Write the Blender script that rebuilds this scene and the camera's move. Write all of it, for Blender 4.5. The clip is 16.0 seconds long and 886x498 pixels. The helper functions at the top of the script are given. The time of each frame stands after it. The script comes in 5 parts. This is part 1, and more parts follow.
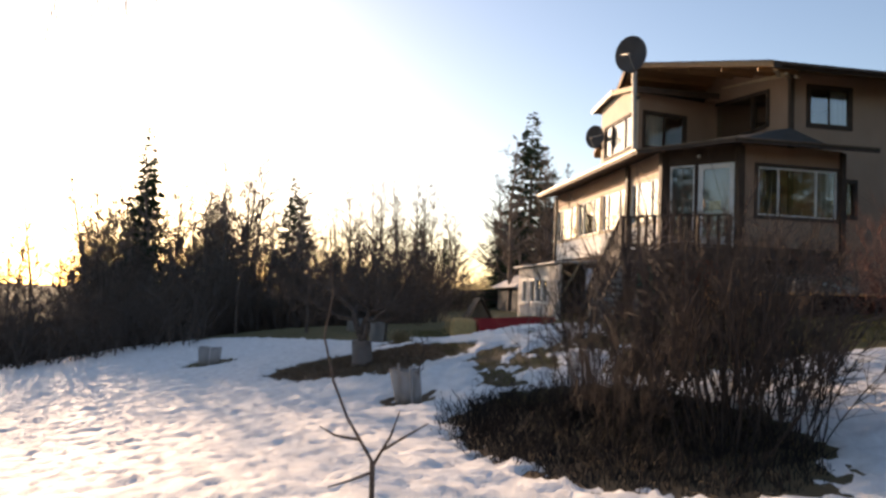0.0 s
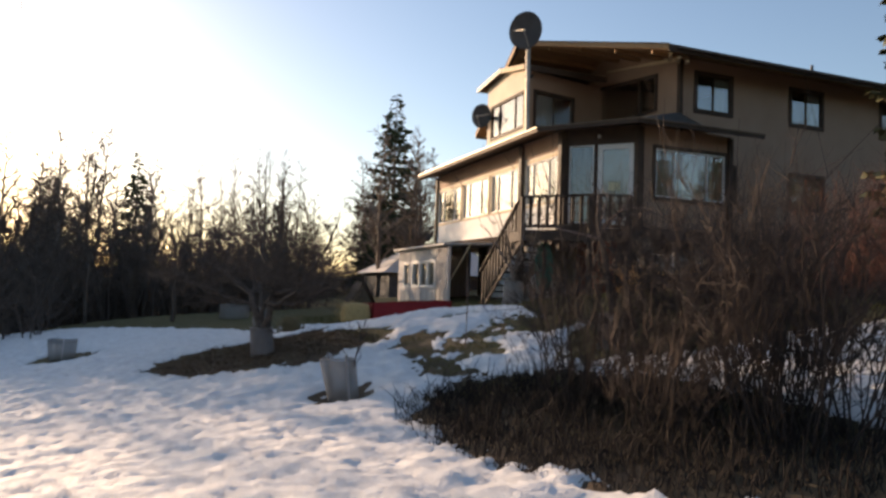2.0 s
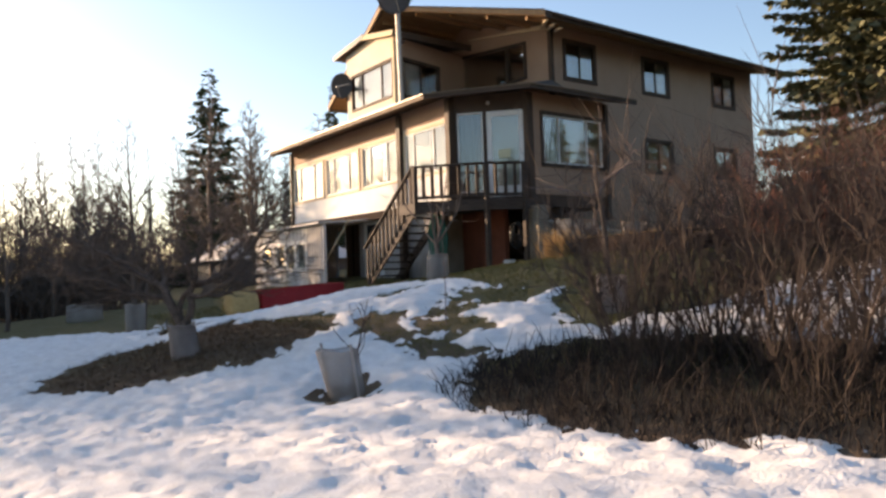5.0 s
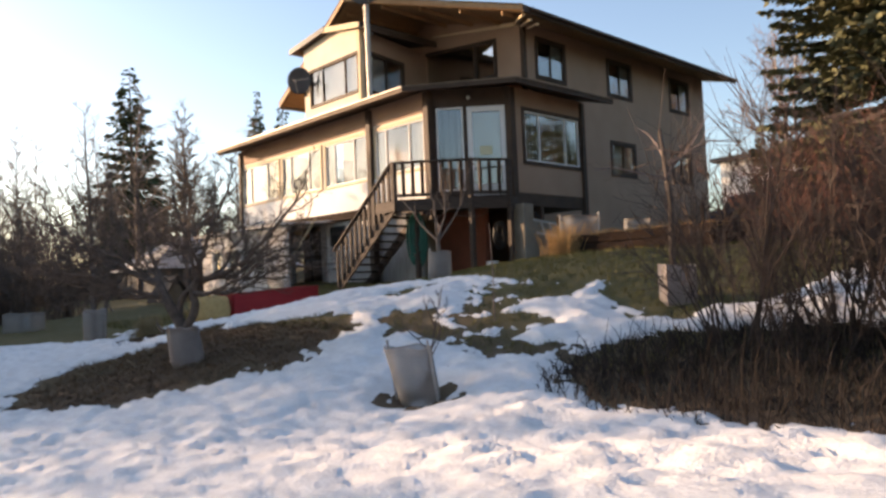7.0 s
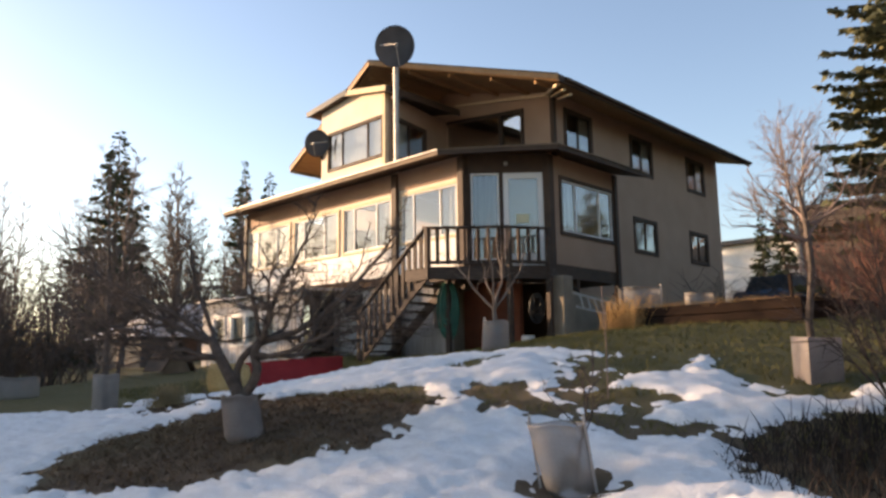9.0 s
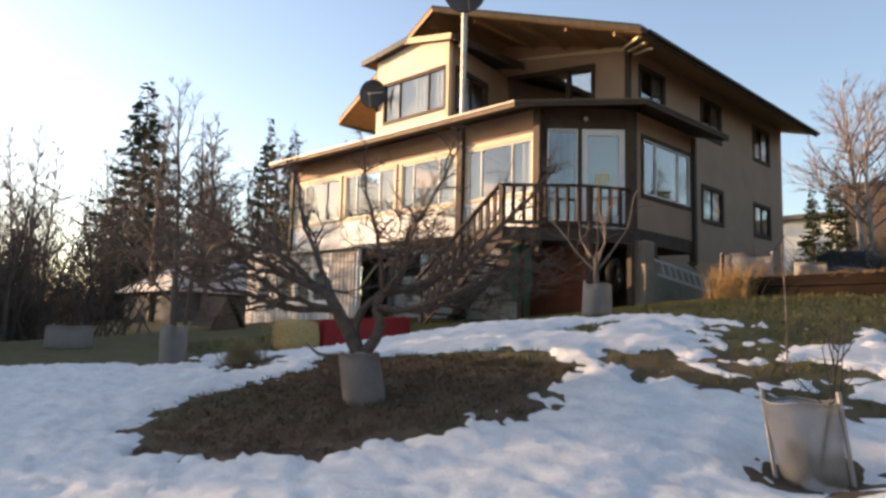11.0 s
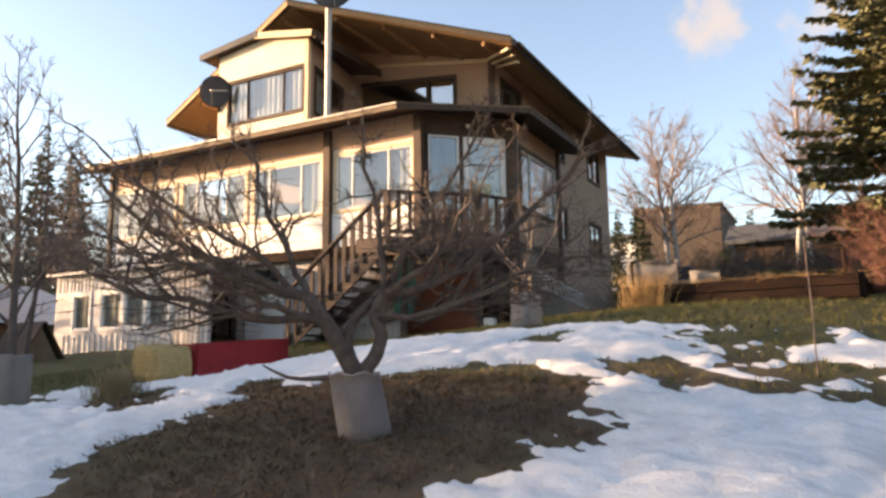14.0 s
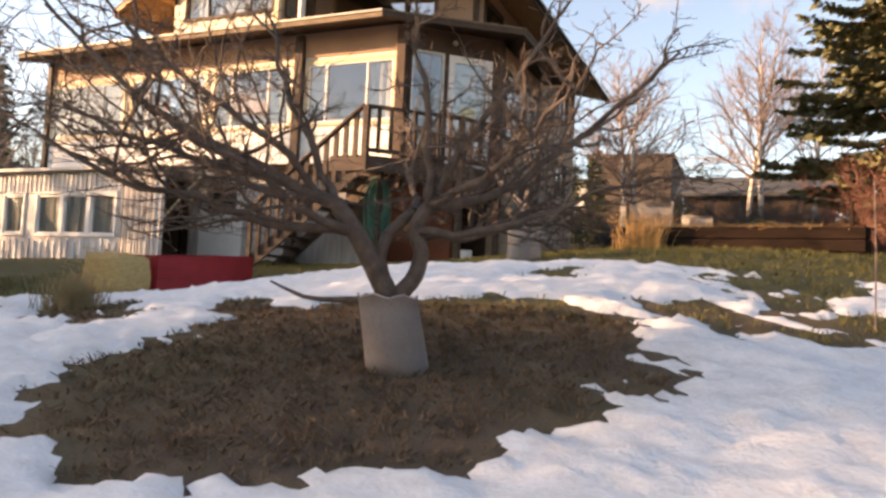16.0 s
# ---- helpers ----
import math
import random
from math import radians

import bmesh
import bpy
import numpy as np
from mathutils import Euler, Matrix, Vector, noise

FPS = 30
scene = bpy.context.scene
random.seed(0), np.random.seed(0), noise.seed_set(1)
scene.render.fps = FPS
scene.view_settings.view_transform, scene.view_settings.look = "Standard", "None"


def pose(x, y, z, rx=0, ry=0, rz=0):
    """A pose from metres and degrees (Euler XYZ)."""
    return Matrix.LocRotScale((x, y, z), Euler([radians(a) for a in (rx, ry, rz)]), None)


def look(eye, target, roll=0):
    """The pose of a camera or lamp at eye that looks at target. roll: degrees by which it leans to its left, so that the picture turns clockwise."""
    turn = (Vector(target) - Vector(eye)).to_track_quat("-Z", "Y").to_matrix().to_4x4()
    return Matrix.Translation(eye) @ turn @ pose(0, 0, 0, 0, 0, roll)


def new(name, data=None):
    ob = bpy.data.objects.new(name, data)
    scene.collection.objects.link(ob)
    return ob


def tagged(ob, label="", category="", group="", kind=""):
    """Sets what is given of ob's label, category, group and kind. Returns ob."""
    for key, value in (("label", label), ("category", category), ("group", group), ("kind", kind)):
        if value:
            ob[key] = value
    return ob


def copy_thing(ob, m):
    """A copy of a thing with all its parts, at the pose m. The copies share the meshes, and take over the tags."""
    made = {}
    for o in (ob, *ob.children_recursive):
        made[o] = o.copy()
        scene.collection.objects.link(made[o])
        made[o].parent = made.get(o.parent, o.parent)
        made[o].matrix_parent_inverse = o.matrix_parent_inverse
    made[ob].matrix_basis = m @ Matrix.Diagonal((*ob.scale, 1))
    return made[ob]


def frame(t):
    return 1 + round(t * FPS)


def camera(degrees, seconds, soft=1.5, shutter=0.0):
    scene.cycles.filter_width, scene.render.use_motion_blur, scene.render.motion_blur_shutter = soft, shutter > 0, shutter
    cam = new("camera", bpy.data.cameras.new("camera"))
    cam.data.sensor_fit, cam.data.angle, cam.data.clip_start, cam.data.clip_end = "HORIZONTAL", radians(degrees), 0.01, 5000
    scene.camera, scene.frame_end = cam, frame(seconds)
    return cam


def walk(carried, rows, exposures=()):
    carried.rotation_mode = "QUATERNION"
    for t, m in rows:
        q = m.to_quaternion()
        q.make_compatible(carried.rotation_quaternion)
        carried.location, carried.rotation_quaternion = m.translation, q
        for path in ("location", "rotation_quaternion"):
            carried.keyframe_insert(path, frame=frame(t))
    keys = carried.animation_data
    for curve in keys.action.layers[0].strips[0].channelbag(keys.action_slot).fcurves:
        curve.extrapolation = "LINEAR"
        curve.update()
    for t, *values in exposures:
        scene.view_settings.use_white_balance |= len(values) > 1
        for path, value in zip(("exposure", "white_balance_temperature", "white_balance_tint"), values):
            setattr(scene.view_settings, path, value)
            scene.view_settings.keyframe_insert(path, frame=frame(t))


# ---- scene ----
cam = camera(62.1, 16.0, soft=2.8)
METRES, EYE, TILT, LEAN, TURN = 14.423, 1.5, 0.0, 0.0, -8.8
ROWS = [
    (0.0, 0.0, 0.0, 0.0, -0.16, 3.82, -2.43),
    (0.5, -0.0177, 0.0306, -0.0037, -2.56, 3.42, -3.78),
    (1.0, -0.0357, 0.0614, -0.0063, -6.24, 3.35, -2.76),
    (1.5, -0.0617, 0.086, -0.0089, -11.63, 3.03, -2.95),
    (2.0, -0.0871, 0.111, -0.0127, -12.25, 3.34, -2.1),
    (2.5, -0.1158, 0.1316, -0.015, -19.38, 2.93, -0.83),
    (3.0, -0.1407, 0.1543, -0.0186, -20.85, 3.34, 2.15),
    (3.5, -0.1666, 0.1743, -0.0194, -25.7, 5.51, -1.38),
    (4.0, -0.1921, 0.1916, -0.02, -25.92, 3.73, -2.38),
    (4.5, -0.21, 0.2156, -0.0202, -25.9, 2.62, 0.26),
    (7.0, -0.2972, 0.3661, -0.0356, -34.51, 2.68, 2.44),
    (7.5, -0.3099, 0.3963, -0.0398, -37.05, 5.29, 0.16),
    (8.0, -0.3223, 0.4305, -0.0417, -36.72, 8.49, 0.09),
    (10.5, -0.361, 0.583, -0.0472, -37.57, 8.6, 1.82),
    (11.0, -0.372, 0.6143, -0.0499, -36.6, 6.42, -1.39),
    (11.5, -0.3827, 0.6425, -0.0523, -35.52, 5.26, -1.57),
    (12.0, -0.3895, 0.6693, -0.0535, -37.33, 11.52, -2.38),
    (12.5, -0.3974, 0.6972, -0.0573, -44.54, 12.52, -0.48),
    (13.0, -0.4035, 0.7276, -0.0588, -43.23, 9.6, -2.14),
    (13.5, -0.4092, 0.7548, -0.0592, -48.0, 8.52, -2.49),
    (14.0, -0.4057, 0.7794, -0.0588, -52.89, 8.49, 0.85),
    (14.5, -0.4064, 0.8003, -0.0595, -63.56, 12.19, 2.27),
    (15.0, -0.4019, 0.8244, -0.0628, -58.9, 8.97, 2.37),
    (15.5, -0.3928, 0.8424, -0.0625, -56.77, 4.5, 2.1),
    (16.0, -0.3874, 0.8624, -0.0639, -58.31, 3.55, -2.74),
]
walk(cam, [(t, pose(0, 0, EYE, TILT, LEAN, TURN) @ pose(METRES * x, METRES * y, METRES * z, 90 + pitch, roll, yaw)) for t, x, y, z, yaw, pitch, roll in ROWS],
     exposures=[(0.0, 0.96, 8200, 23), (0.5, 0.58, 8000, 21), (1.5, 0.6, 8000, 20), (2.0, 0.84, 8000, 20), (2.5, 0.8, 8000, 20), (3.0, 1.06, 8000, 21), (3.5, 1.14, 8000, 21), (5.0, 1.38, 8100, 21), (7.0, 1.48, 8400, 23), (11.0, 1.53, 8800, 23), (12.5, 1.6, 8800, 23), (14.5, 1.98, 9700, 26), (16.0, 2.02, 10600, 30)])

# ---- world, sun and exposure ----
SUN_AZ, SUN_EL = math.atan2(-0.39, 1.0), radians(9.5)
world = bpy.data.worlds.new("sky")
scene.world = world
world.use_nodes = True
wn = world.node_tree.nodes
sky = wn.new("ShaderNodeTexSky")
sky.sky_type, sky.sun_disc = "NISHITA", False
sky.sun_elevation, sky.sun_rotation = SUN_EL, SUN_AZ
sky.air_density, sky.dust_density, sky.ozone_density = 1.0, 0.8, 2.9
wl = world.node_tree.links


def cloud(under, way, wide, high, thick):
    """A small ragged cloud mixed into the sky round one direction."""
    co, off, turn_, scl = wn.new("ShaderNodeTexCoord"), wn.new("ShaderNodeVectorMath"), wn.new("ShaderNodeVectorRotate"), wn.new("ShaderNodeVectorMath")
    nz, wob, ln_, rg, ml_, mx = wn.new("ShaderNodeTexNoise"), wn.new("ShaderNodeMath"), wn.new("ShaderNodeVectorMath"), wn.new("ShaderNodeMapRange"), wn.new("ShaderNodeMath"), wn.new("ShaderNodeMix")
    off.operation, scl.operation, ln_.operation, wob.operation, ml_.operation = "SUBTRACT", "MULTIPLY", "LENGTH", "MULTIPLY_ADD", "MULTIPLY"
    wl.new(co.outputs["Generated"], off.inputs[0])
    off.inputs[1].default_value = Vector(way).normalized()
    turn_.rotation_type = "X_AXIS"
    turn_.inputs["Angle"].default_value = 0.25
    wl.new(off.outputs[0], turn_.inputs["Vector"])
    wl.new(turn_.outputs[0], scl.inputs[0])
    scl.inputs[1].default_value = (1 / wide, 1 / wide, 1 / high)
    wl.new(scl.outputs[0], ln_.inputs[0])
    nz.inputs["Scale"].default_value, nz.inputs["Detail"].default_value = 26, 5
    wl.new(co.outputs["Generated"], nz.inputs[0])
    wl.new(nz.outputs[0], wob.inputs[0])
    wob.inputs[1].default_value = -2.6
    wl.new(ln_.outputs["Value"], wob.inputs[2])
    rg.inputs[1].default_value, rg.inputs[2].default_value, rg.inputs[3].default_value, rg.inputs[4].default_value = -0.3, -1.35, 0.0, thick
    rg.interpolation_type = "SMOOTHSTEP"
    wl.new(wob.outputs[0], rg.inputs[0])
    mx.data_type = "RGBA"
    wl.new(rg.outputs[0], mx.inputs[0])
    wl.new(under, mx.inputs[6])
    mx.inputs[7].default_value = (1.5, 1.55, 1.62, 1)
    return mx.outputs[2]


shown = sky.outputs[0]
for way, wide, high, thick in (((0.910, 0.105, 0.401), 0.075, 0.05, 0.75), ((0.823, 0.303, 0.481), 0.035, 0.03, 0.4), ((0.925, -0.01, 0.385), 0.07, 0.03, 0.5)):
    shown = cloud(shown, way, wide, high, thick)
wl.new(shown, wn["Background"].inputs[0])
wn["Background"].inputs[1].default_value = 0.15
sun = new("sun", bpy.data.lights.new("sun", "SUN"))
sun.data.energy, sun.data.angle, sun.data.color = 4.6, radians(0.6), (1.0, 0.82, 0.62)
sun_way = Vector((math.sin(SUN_AZ) * math.cos(SUN_EL), math.cos(SUN_AZ) * math.cos(SUN_EL), math.sin(SUN_EL)))
sun.matrix_world = look(sun_way * 80, (0, 0, 0))


# ---- materials ----
def mat(name, a, b, rough=0.85, scale=6.0, fine=60.0, bump=0.3, stretch=(1, 1, 1), spec=0.3, metal=0.0, rnd=0.0, dist=0.02, mid=0.5, width=0.3):
    """Two colours mixed by noise at two scales, with fine relief."""
    m = bpy.data.materials.new(name)
    m.use_nodes = True
    nt = m.node_tree
    n, ln = nt.nodes, nt.links
    bsdf = n["Principled BSDF"]
    co = n.new("ShaderNodeTexCoord")
    mp = n.new("ShaderNodeMapping")
    mp.inputs["Scale"].default_value = stretch
    ln.new(co.outputs["Object"], mp.inputs[0])
    n1, n2 = n.new("ShaderNodeTexNoise"), n.new("ShaderNodeTexNoise")
    n1.inputs["Scale"].default_value, n2.inputs["Scale"].default_value = scale, fine
    n1.inputs["Detail"].default_value = n2.inputs["Detail"].default_value = 5
    ln.new(mp.outputs[0], n1.inputs[0])
    ln.new(mp.outputs[0], n2.inputs[0])
    add = n.new("ShaderNodeMath")
    add.operation = "MULTIPLY_ADD"
    ln.new(n2.outputs[0], add.inputs[0])
    add.inputs[1].default_value = 0.5
    ln.new(n1.outputs[0], add.inputs[2])
    last = add
    if rnd:
        oi = n.new("ShaderNodeObjectInfo")
        more = n.new("ShaderNodeMath")
        more.operation = "MULTIPLY_ADD"
        ln.new(oi.outputs["Random"], more.inputs[0])
        more.inputs[1].default_value = rnd
        ln.new(add.outputs[0], more.inputs[2])
        last = more
    ramp = n.new("ShaderNodeMapRange")
    ramp.inputs[1].default_value = mid + 0.25 - width
    ramp.inputs[2].default_value = mid + 0.25 + width + rnd
    ln.new(last.outputs[0], ramp.inputs[0])
    mix = n.new("ShaderNodeMix")
    mix.data_type = "RGBA"
    mix.inputs[6].default_value, mix.inputs[7].default_value = (*a, 1), (*b, 1)
    ln.new(ramp.outputs[0], mix.inputs[0])
    ln.new(mix.outputs[2], bsdf.inputs["Base Color"])
    bp = n.new("ShaderNodeBump")
    bp.inputs["Strength"].default_value, bp.inputs["Distance"].default_value = bump, dist
    ln.new(add.outputs[0], bp.inputs["Height"])
    ln.new(bp.outputs[0], bsdf.inputs["Normal"])
    bsdf.inputs["Roughness"].default_value = rough
    bsdf.inputs["Specular IOR Level"].default_value = spec
    bsdf.inputs["Metallic"].default_value = metal
    return m


def siding(name, a, b, pitch=0.2, depth=0.5):
    """Painted plywood siding with upright grooves."""
    m = mat(name, a, b, 0.8, 1.3, 30, 0.15)
    nt = m.node_tree
    n, ln = nt.nodes, nt.links
    co = n.new("ShaderNodeTexCoord")
    sep = n.new("ShaderNodeSeparateXYZ")
    ln.new(co.outputs["Object"], sep.inputs[0])
    sm = n.new("ShaderNodeMath")
    sm.operation = "ADD"
    ln.new(sep.outputs[0], sm.inputs[0])
    ln.new(sep.outputs[1], sm.inputs[1])
    pp = n.new("ShaderNodeMath")
    pp.operation = "PINGPONG"
    pp.inputs[1].default_value = pitch / 2
    ln.new(sm.outputs[0], pp.inputs[0])
    lt = n.new("ShaderNodeMath")
    lt.operation = "GREATER_THAN"
    lt.inputs[1].default_value = 0.012
    ln.new(pp.outputs[0], lt.inputs[0])
    bp = n.new("ShaderNodeBump")
    bp.inputs["Strength"].default_value, bp.inputs["Distance"].default_value = depth, 0.01
    ln.new(lt.outputs[0], bp.inputs["Height"])
    old = n["Principled BSDF"].inputs["Normal"].links[0].from_node
    ln.new(old.outputs[0], bp.inputs["Normal"])
    ln.new(bp.outputs[0], n["Principled BSDF"].inputs["Normal"])
    return m


def glass(name, base=0.10):
    m = bpy.data.materials.new(name)
    m.use_nodes = True
    nt = m.node_tree
    n, ln = nt.nodes, nt.links
    n.remove(n["Principled BSDF"])
    tr, gl, mx, fr = n.new("ShaderNodeBsdfTransparent"), n.new("ShaderNodeBsdfGlossy"), n.new("ShaderNodeMixShader"), n.new("ShaderNodeLayerWeight")
    gl.inputs["Roughness"].default_value = 0.03
    tr.inputs[0].default_value = (0.86, 0.9, 0.9, 1)
    fr.inputs[0].default_value = 0.5
    pw = n.new("ShaderNodeMath")
    pw.operation = "POWER"
    pw.inputs[1].default_value = 4.0
    ln.new(fr.outputs["Facing"], pw.inputs[0])
    ma = n.new("ShaderNodeMath")
    ma.operation = "MULTIPLY_ADD"
    ma.inputs[1].default_value, ma.inputs[2].default_value = 0.85, base
    ma.use_clamp = True
    ln.new(pw.outputs[0], ma.inputs[0])
    ln.new(ma.outputs[0], mx.inputs[0])
    ln.new(tr.outputs[0], mx.inputs[1])
    ln.new(gl.outputs[0], mx.inputs[2])
    nz = n.new("ShaderNodeTexNoise")
    nz.inputs["Scale"].default_value = 1.2
    bp = n.new("ShaderNodeBump")
    bp.inputs["Strength"].default_value, bp.inputs["Distance"].default_value = 0.12, 0.02
    ln.new(nz.outputs[0], bp.inputs["Height"])
    ln.new(bp.outputs[0], gl.inputs["Normal"])
    ln.new(mx.outputs[0], n["Material Output"].inputs[0])
    return m


TAN = siding("tan_siding", (0.33, 0.207, 0.142), (0.40, 0.263, 0.186))
CREAM = siding("cream_panel", (0.64, 0.54, 0.42), (0.76, 0.66, 0.53), 0.4, 0.3)
SKIRT = siding("sun_whitened_panel", (0.74, 0.71, 0.66), (0.84, 0.81, 0.76), 0.6, 0.3)
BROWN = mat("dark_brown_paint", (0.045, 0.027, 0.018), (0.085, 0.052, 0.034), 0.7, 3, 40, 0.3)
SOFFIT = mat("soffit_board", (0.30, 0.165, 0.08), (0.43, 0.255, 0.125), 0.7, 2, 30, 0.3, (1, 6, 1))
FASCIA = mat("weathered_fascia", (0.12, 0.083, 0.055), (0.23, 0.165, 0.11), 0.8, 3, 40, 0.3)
BOARD = mat("light_board", (0.58, 0.44, 0.28), (0.72, 0.57, 0.38), 0.75, 3, 40, 0.25, (1, 4, 1))
SHINGLE = mat("asphalt_roofing", (0.05, 0.047, 0.045), (0.10, 0.09, 0.085), 0.95, 8, 90, 0.5)
DRAPE = mat("brown_drape", (0.10, 0.075, 0.06), (0.17, 0.13, 0.105), 0.95, 8, 60, 0.4, (5, 5, 0.4))
GREYCLOTH = mat("grey_blind", (0.19, 0.165, 0.15), (0.27, 0.24, 0.22), 0.95, 8, 60, 0.2, (5, 5, 0.4))
WHITE = mat("white_paint", (0.66, 0.64, 0.60), (0.80, 0.78, 0.74), 0.6, 2, 40, 0.12)
CURTAIN = mat("curtain_cloth", (0.44, 0.38, 0.30), (0.58, 0.51, 0.42), 0.95, 8, 60, 0.4, (5, 5, 0.4))
INNER = mat("inner_plaster", (0.35, 0.31, 0.26), (0.42, 0.38, 0.32), 0.9)
GLASS = glass("window_glass", 0.14)
COATED = glass("reflecting_glass", 0.36)
SHEER = mat("white_sheer_curtain", (0.66, 0.63, 0.58), (0.80, 0.77, 0.72), 0.95, 8, 60, 0.4, (5, 5, 0.4))
DECK = mat("stained_deck_wood", (0.036, 0.023, 0.017), (0.088, 0.058, 0.042), 0.75, 4, 50, 0.35, (1, 1, 5))
CONCRETE = mat("concrete", (0.20, 0.16, 0.12), (0.31, 0.255, 0.195), 0.95, 2.5, 60, 0.3)
REDWALL = mat("red_brown_board", (0.17, 0.05, 0.026), (0.25, 0.075, 0.04), 0.8, 3, 40, 0.2)
REDBOX = mat("red_paint", (0.30, 0.018, 0.02), (0.42, 0.03, 0.03), 0.65, 3, 40, 0.2)
PALEWOOD = mat("pale_weathered_panel", (0.50, 0.46, 0.43), (0.68, 0.64, 0.60), 0.85, 3, 40, 0.3, (6, 6, 0.6))
GREYWOOD = mat("grey_weathered_wood", (0.26, 0.235, 0.215), (0.45, 0.42, 0.39), 0.9, 3, 40, 0.35, (6, 6, 0.6))
STRAW = mat("straw", (0.36, 0.21, 0.09), (0.56, 0.36, 0.17), 0.95, 12, 120, 0.8, (1, 1, 1), 0.1)
BALE = mat("bale_straw", (0.46, 0.29, 0.12), (0.68, 0.46, 0.21), 0.95, 14, 120, 0.9, (1, 1, 3), 0.1)
TIMBER = mat("brown_timber", (0.016, 0.010, 0.007), (0.040, 0.023, 0.016), 0.92, 4, 50, 0.4, (4, 0.5, 4), 0.1)
SNOW = mat("old_snow", (0.69, 0.66, 0.625), (0.885, 0.865, 0.835), 0.75, 6.0, 36, 0.5, (1.15, 0.9, 1), spec=0.12, dist=0.03)
BARK = mat("apple_bark", (0.055, 0.041, 0.034), (0.16, 0.122, 0.10), 0.95, 12, 80, 0.7)
BIRCH = mat("birch_bark", (0.22, 0.18, 0.15), (0.62, 0.58, 0.53), 0.85, 6, 50, 0.4, (1, 1, 3))
TWIG = mat("brown_twigs", (0.042, 0.030, 0.025), (0.095, 0.070, 0.058), 0.9, 6, 50, 0.2)
REDTWIG = mat("red_brown_twigs", (0.11, 0.048, 0.036), (0.19, 0.088, 0.066), 0.9, 4, 50, 0.2)
DARKTWIG = mat("grey_twigs", (0.065, 0.049, 0.040), (0.13, 0.10, 0.082), 0.9, 6, 50, 0.2)
WOODTWIG = mat("woods_twigs", (0.11, 0.086, 0.072), (0.22, 0.176, 0.15), 0.9, 6, 50, 0.2)
PALETWIG = mat("pale_twigs", (0.14, 0.098, 0.084), (0.24, 0.175, 0.155), 0.9, 6, 50, 0.2)
NEEDLE = mat("spruce_needles", (0.016, 0.028, 0.014), (0.055, 0.072, 0.03), 0.8, 1.5, 20, 0.3)
NEEDLE_NEAR = mat("near_spruce_needles", (0.05, 0.066, 0.042), (0.165, 0.15, 0.068), 0.8, 0.7, 9, 0.3)
MESH_GUARD = mat("pale_plastic_guard", (0.30, 0.28, 0.26), (0.42, 0.40, 0.38), 0.7, 3, 60, 0.3)
DISH = mat("grey_dish_paint", (0.075, 0.078, 0.085), (0.12, 0.125, 0.135), 0.5, 2, 30, 0.1)
STEEL = mat("galvanised_steel", (0.38, 0.34, 0.30), (0.54, 0.49, 0.43), 0.55, 4, 50, 0.2, metal=0.4)
HOSE = mat("green_hose", (0.012, 0.085, 0.06), (0.025, 0.15, 0.105), 0.45, 4, 30, 0.1)
BLACK = mat("black_plastic", (0.012, 0.012, 0.013), (0.03, 0.03, 0.03), 0.5)
DRYGRASS = mat("dry_grass", (0.24, 0.17, 0.09), (0.44, 0.33, 0.18), 0.95, 6, 50, 0.2)
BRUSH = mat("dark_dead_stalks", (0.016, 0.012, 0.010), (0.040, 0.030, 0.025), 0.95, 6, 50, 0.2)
FARWALL = mat("dull_brown_siding", (0.055, 0.042, 0.034), (0.085, 0.066, 0.054), 0.9, 1.5, 30, 0.2)
MIDBARK = mat("young_bark", (0.11, 0.082, 0.066), (0.22, 0.17, 0.14), 0.9, 10, 60, 0.3)
LITTER = mat("dead_lawn_litter", (0.075, 0.044, 0.030), (0.25, 0.165, 0.10), 0.97, 9, 60, 0.2)
LAWNBLADE = mat("olive_grass", (0.085, 0.085, 0.026), (0.20, 0.165, 0.06), 0.95, 5, 60, 0.2)
GREYROOF = mat("grey_roof", (0.055, 0.057, 0.06), (0.095, 0.098, 0.10), 0.9, 2, 40, 0.2)
CARPAINT = mat("blue_car_paint", (0.03, 0.05, 0.085), (0.04, 0.065, 0.11), 0.25, 1, 10, 0.0, spec=0.6)
YELLOW = mat("pale_notice", (0.58, 0.54, 0.34), (0.64, 0.60, 0.40), 0.7, 6, 40, 0.0)


def see_through(m, share):
    """Lets part of the light straight through a fine mesh."""
    nt = m.node_tree
    tr, mx = nt.nodes.new("ShaderNodeBsdfTransparent"), nt.nodes.new("ShaderNodeMixShader")
    mx.inputs[0].default_value = share
    nt.links.new(nt.nodes["Principled BSDF"].outputs[0], mx.inputs[1])
    nt.links.new(tr.outputs[0], mx.inputs[2])
    nt.links.new(mx.outputs[0], nt.nodes["Material Output"].inputs[0])


see_through(MESH_GUARD, 0.45)
SLEEVE = mat("grey_trunk_sleeve", (0.33, 0.285, 0.265), (0.48, 0.425, 0.395), 0.85, 4, 50, 0.4)


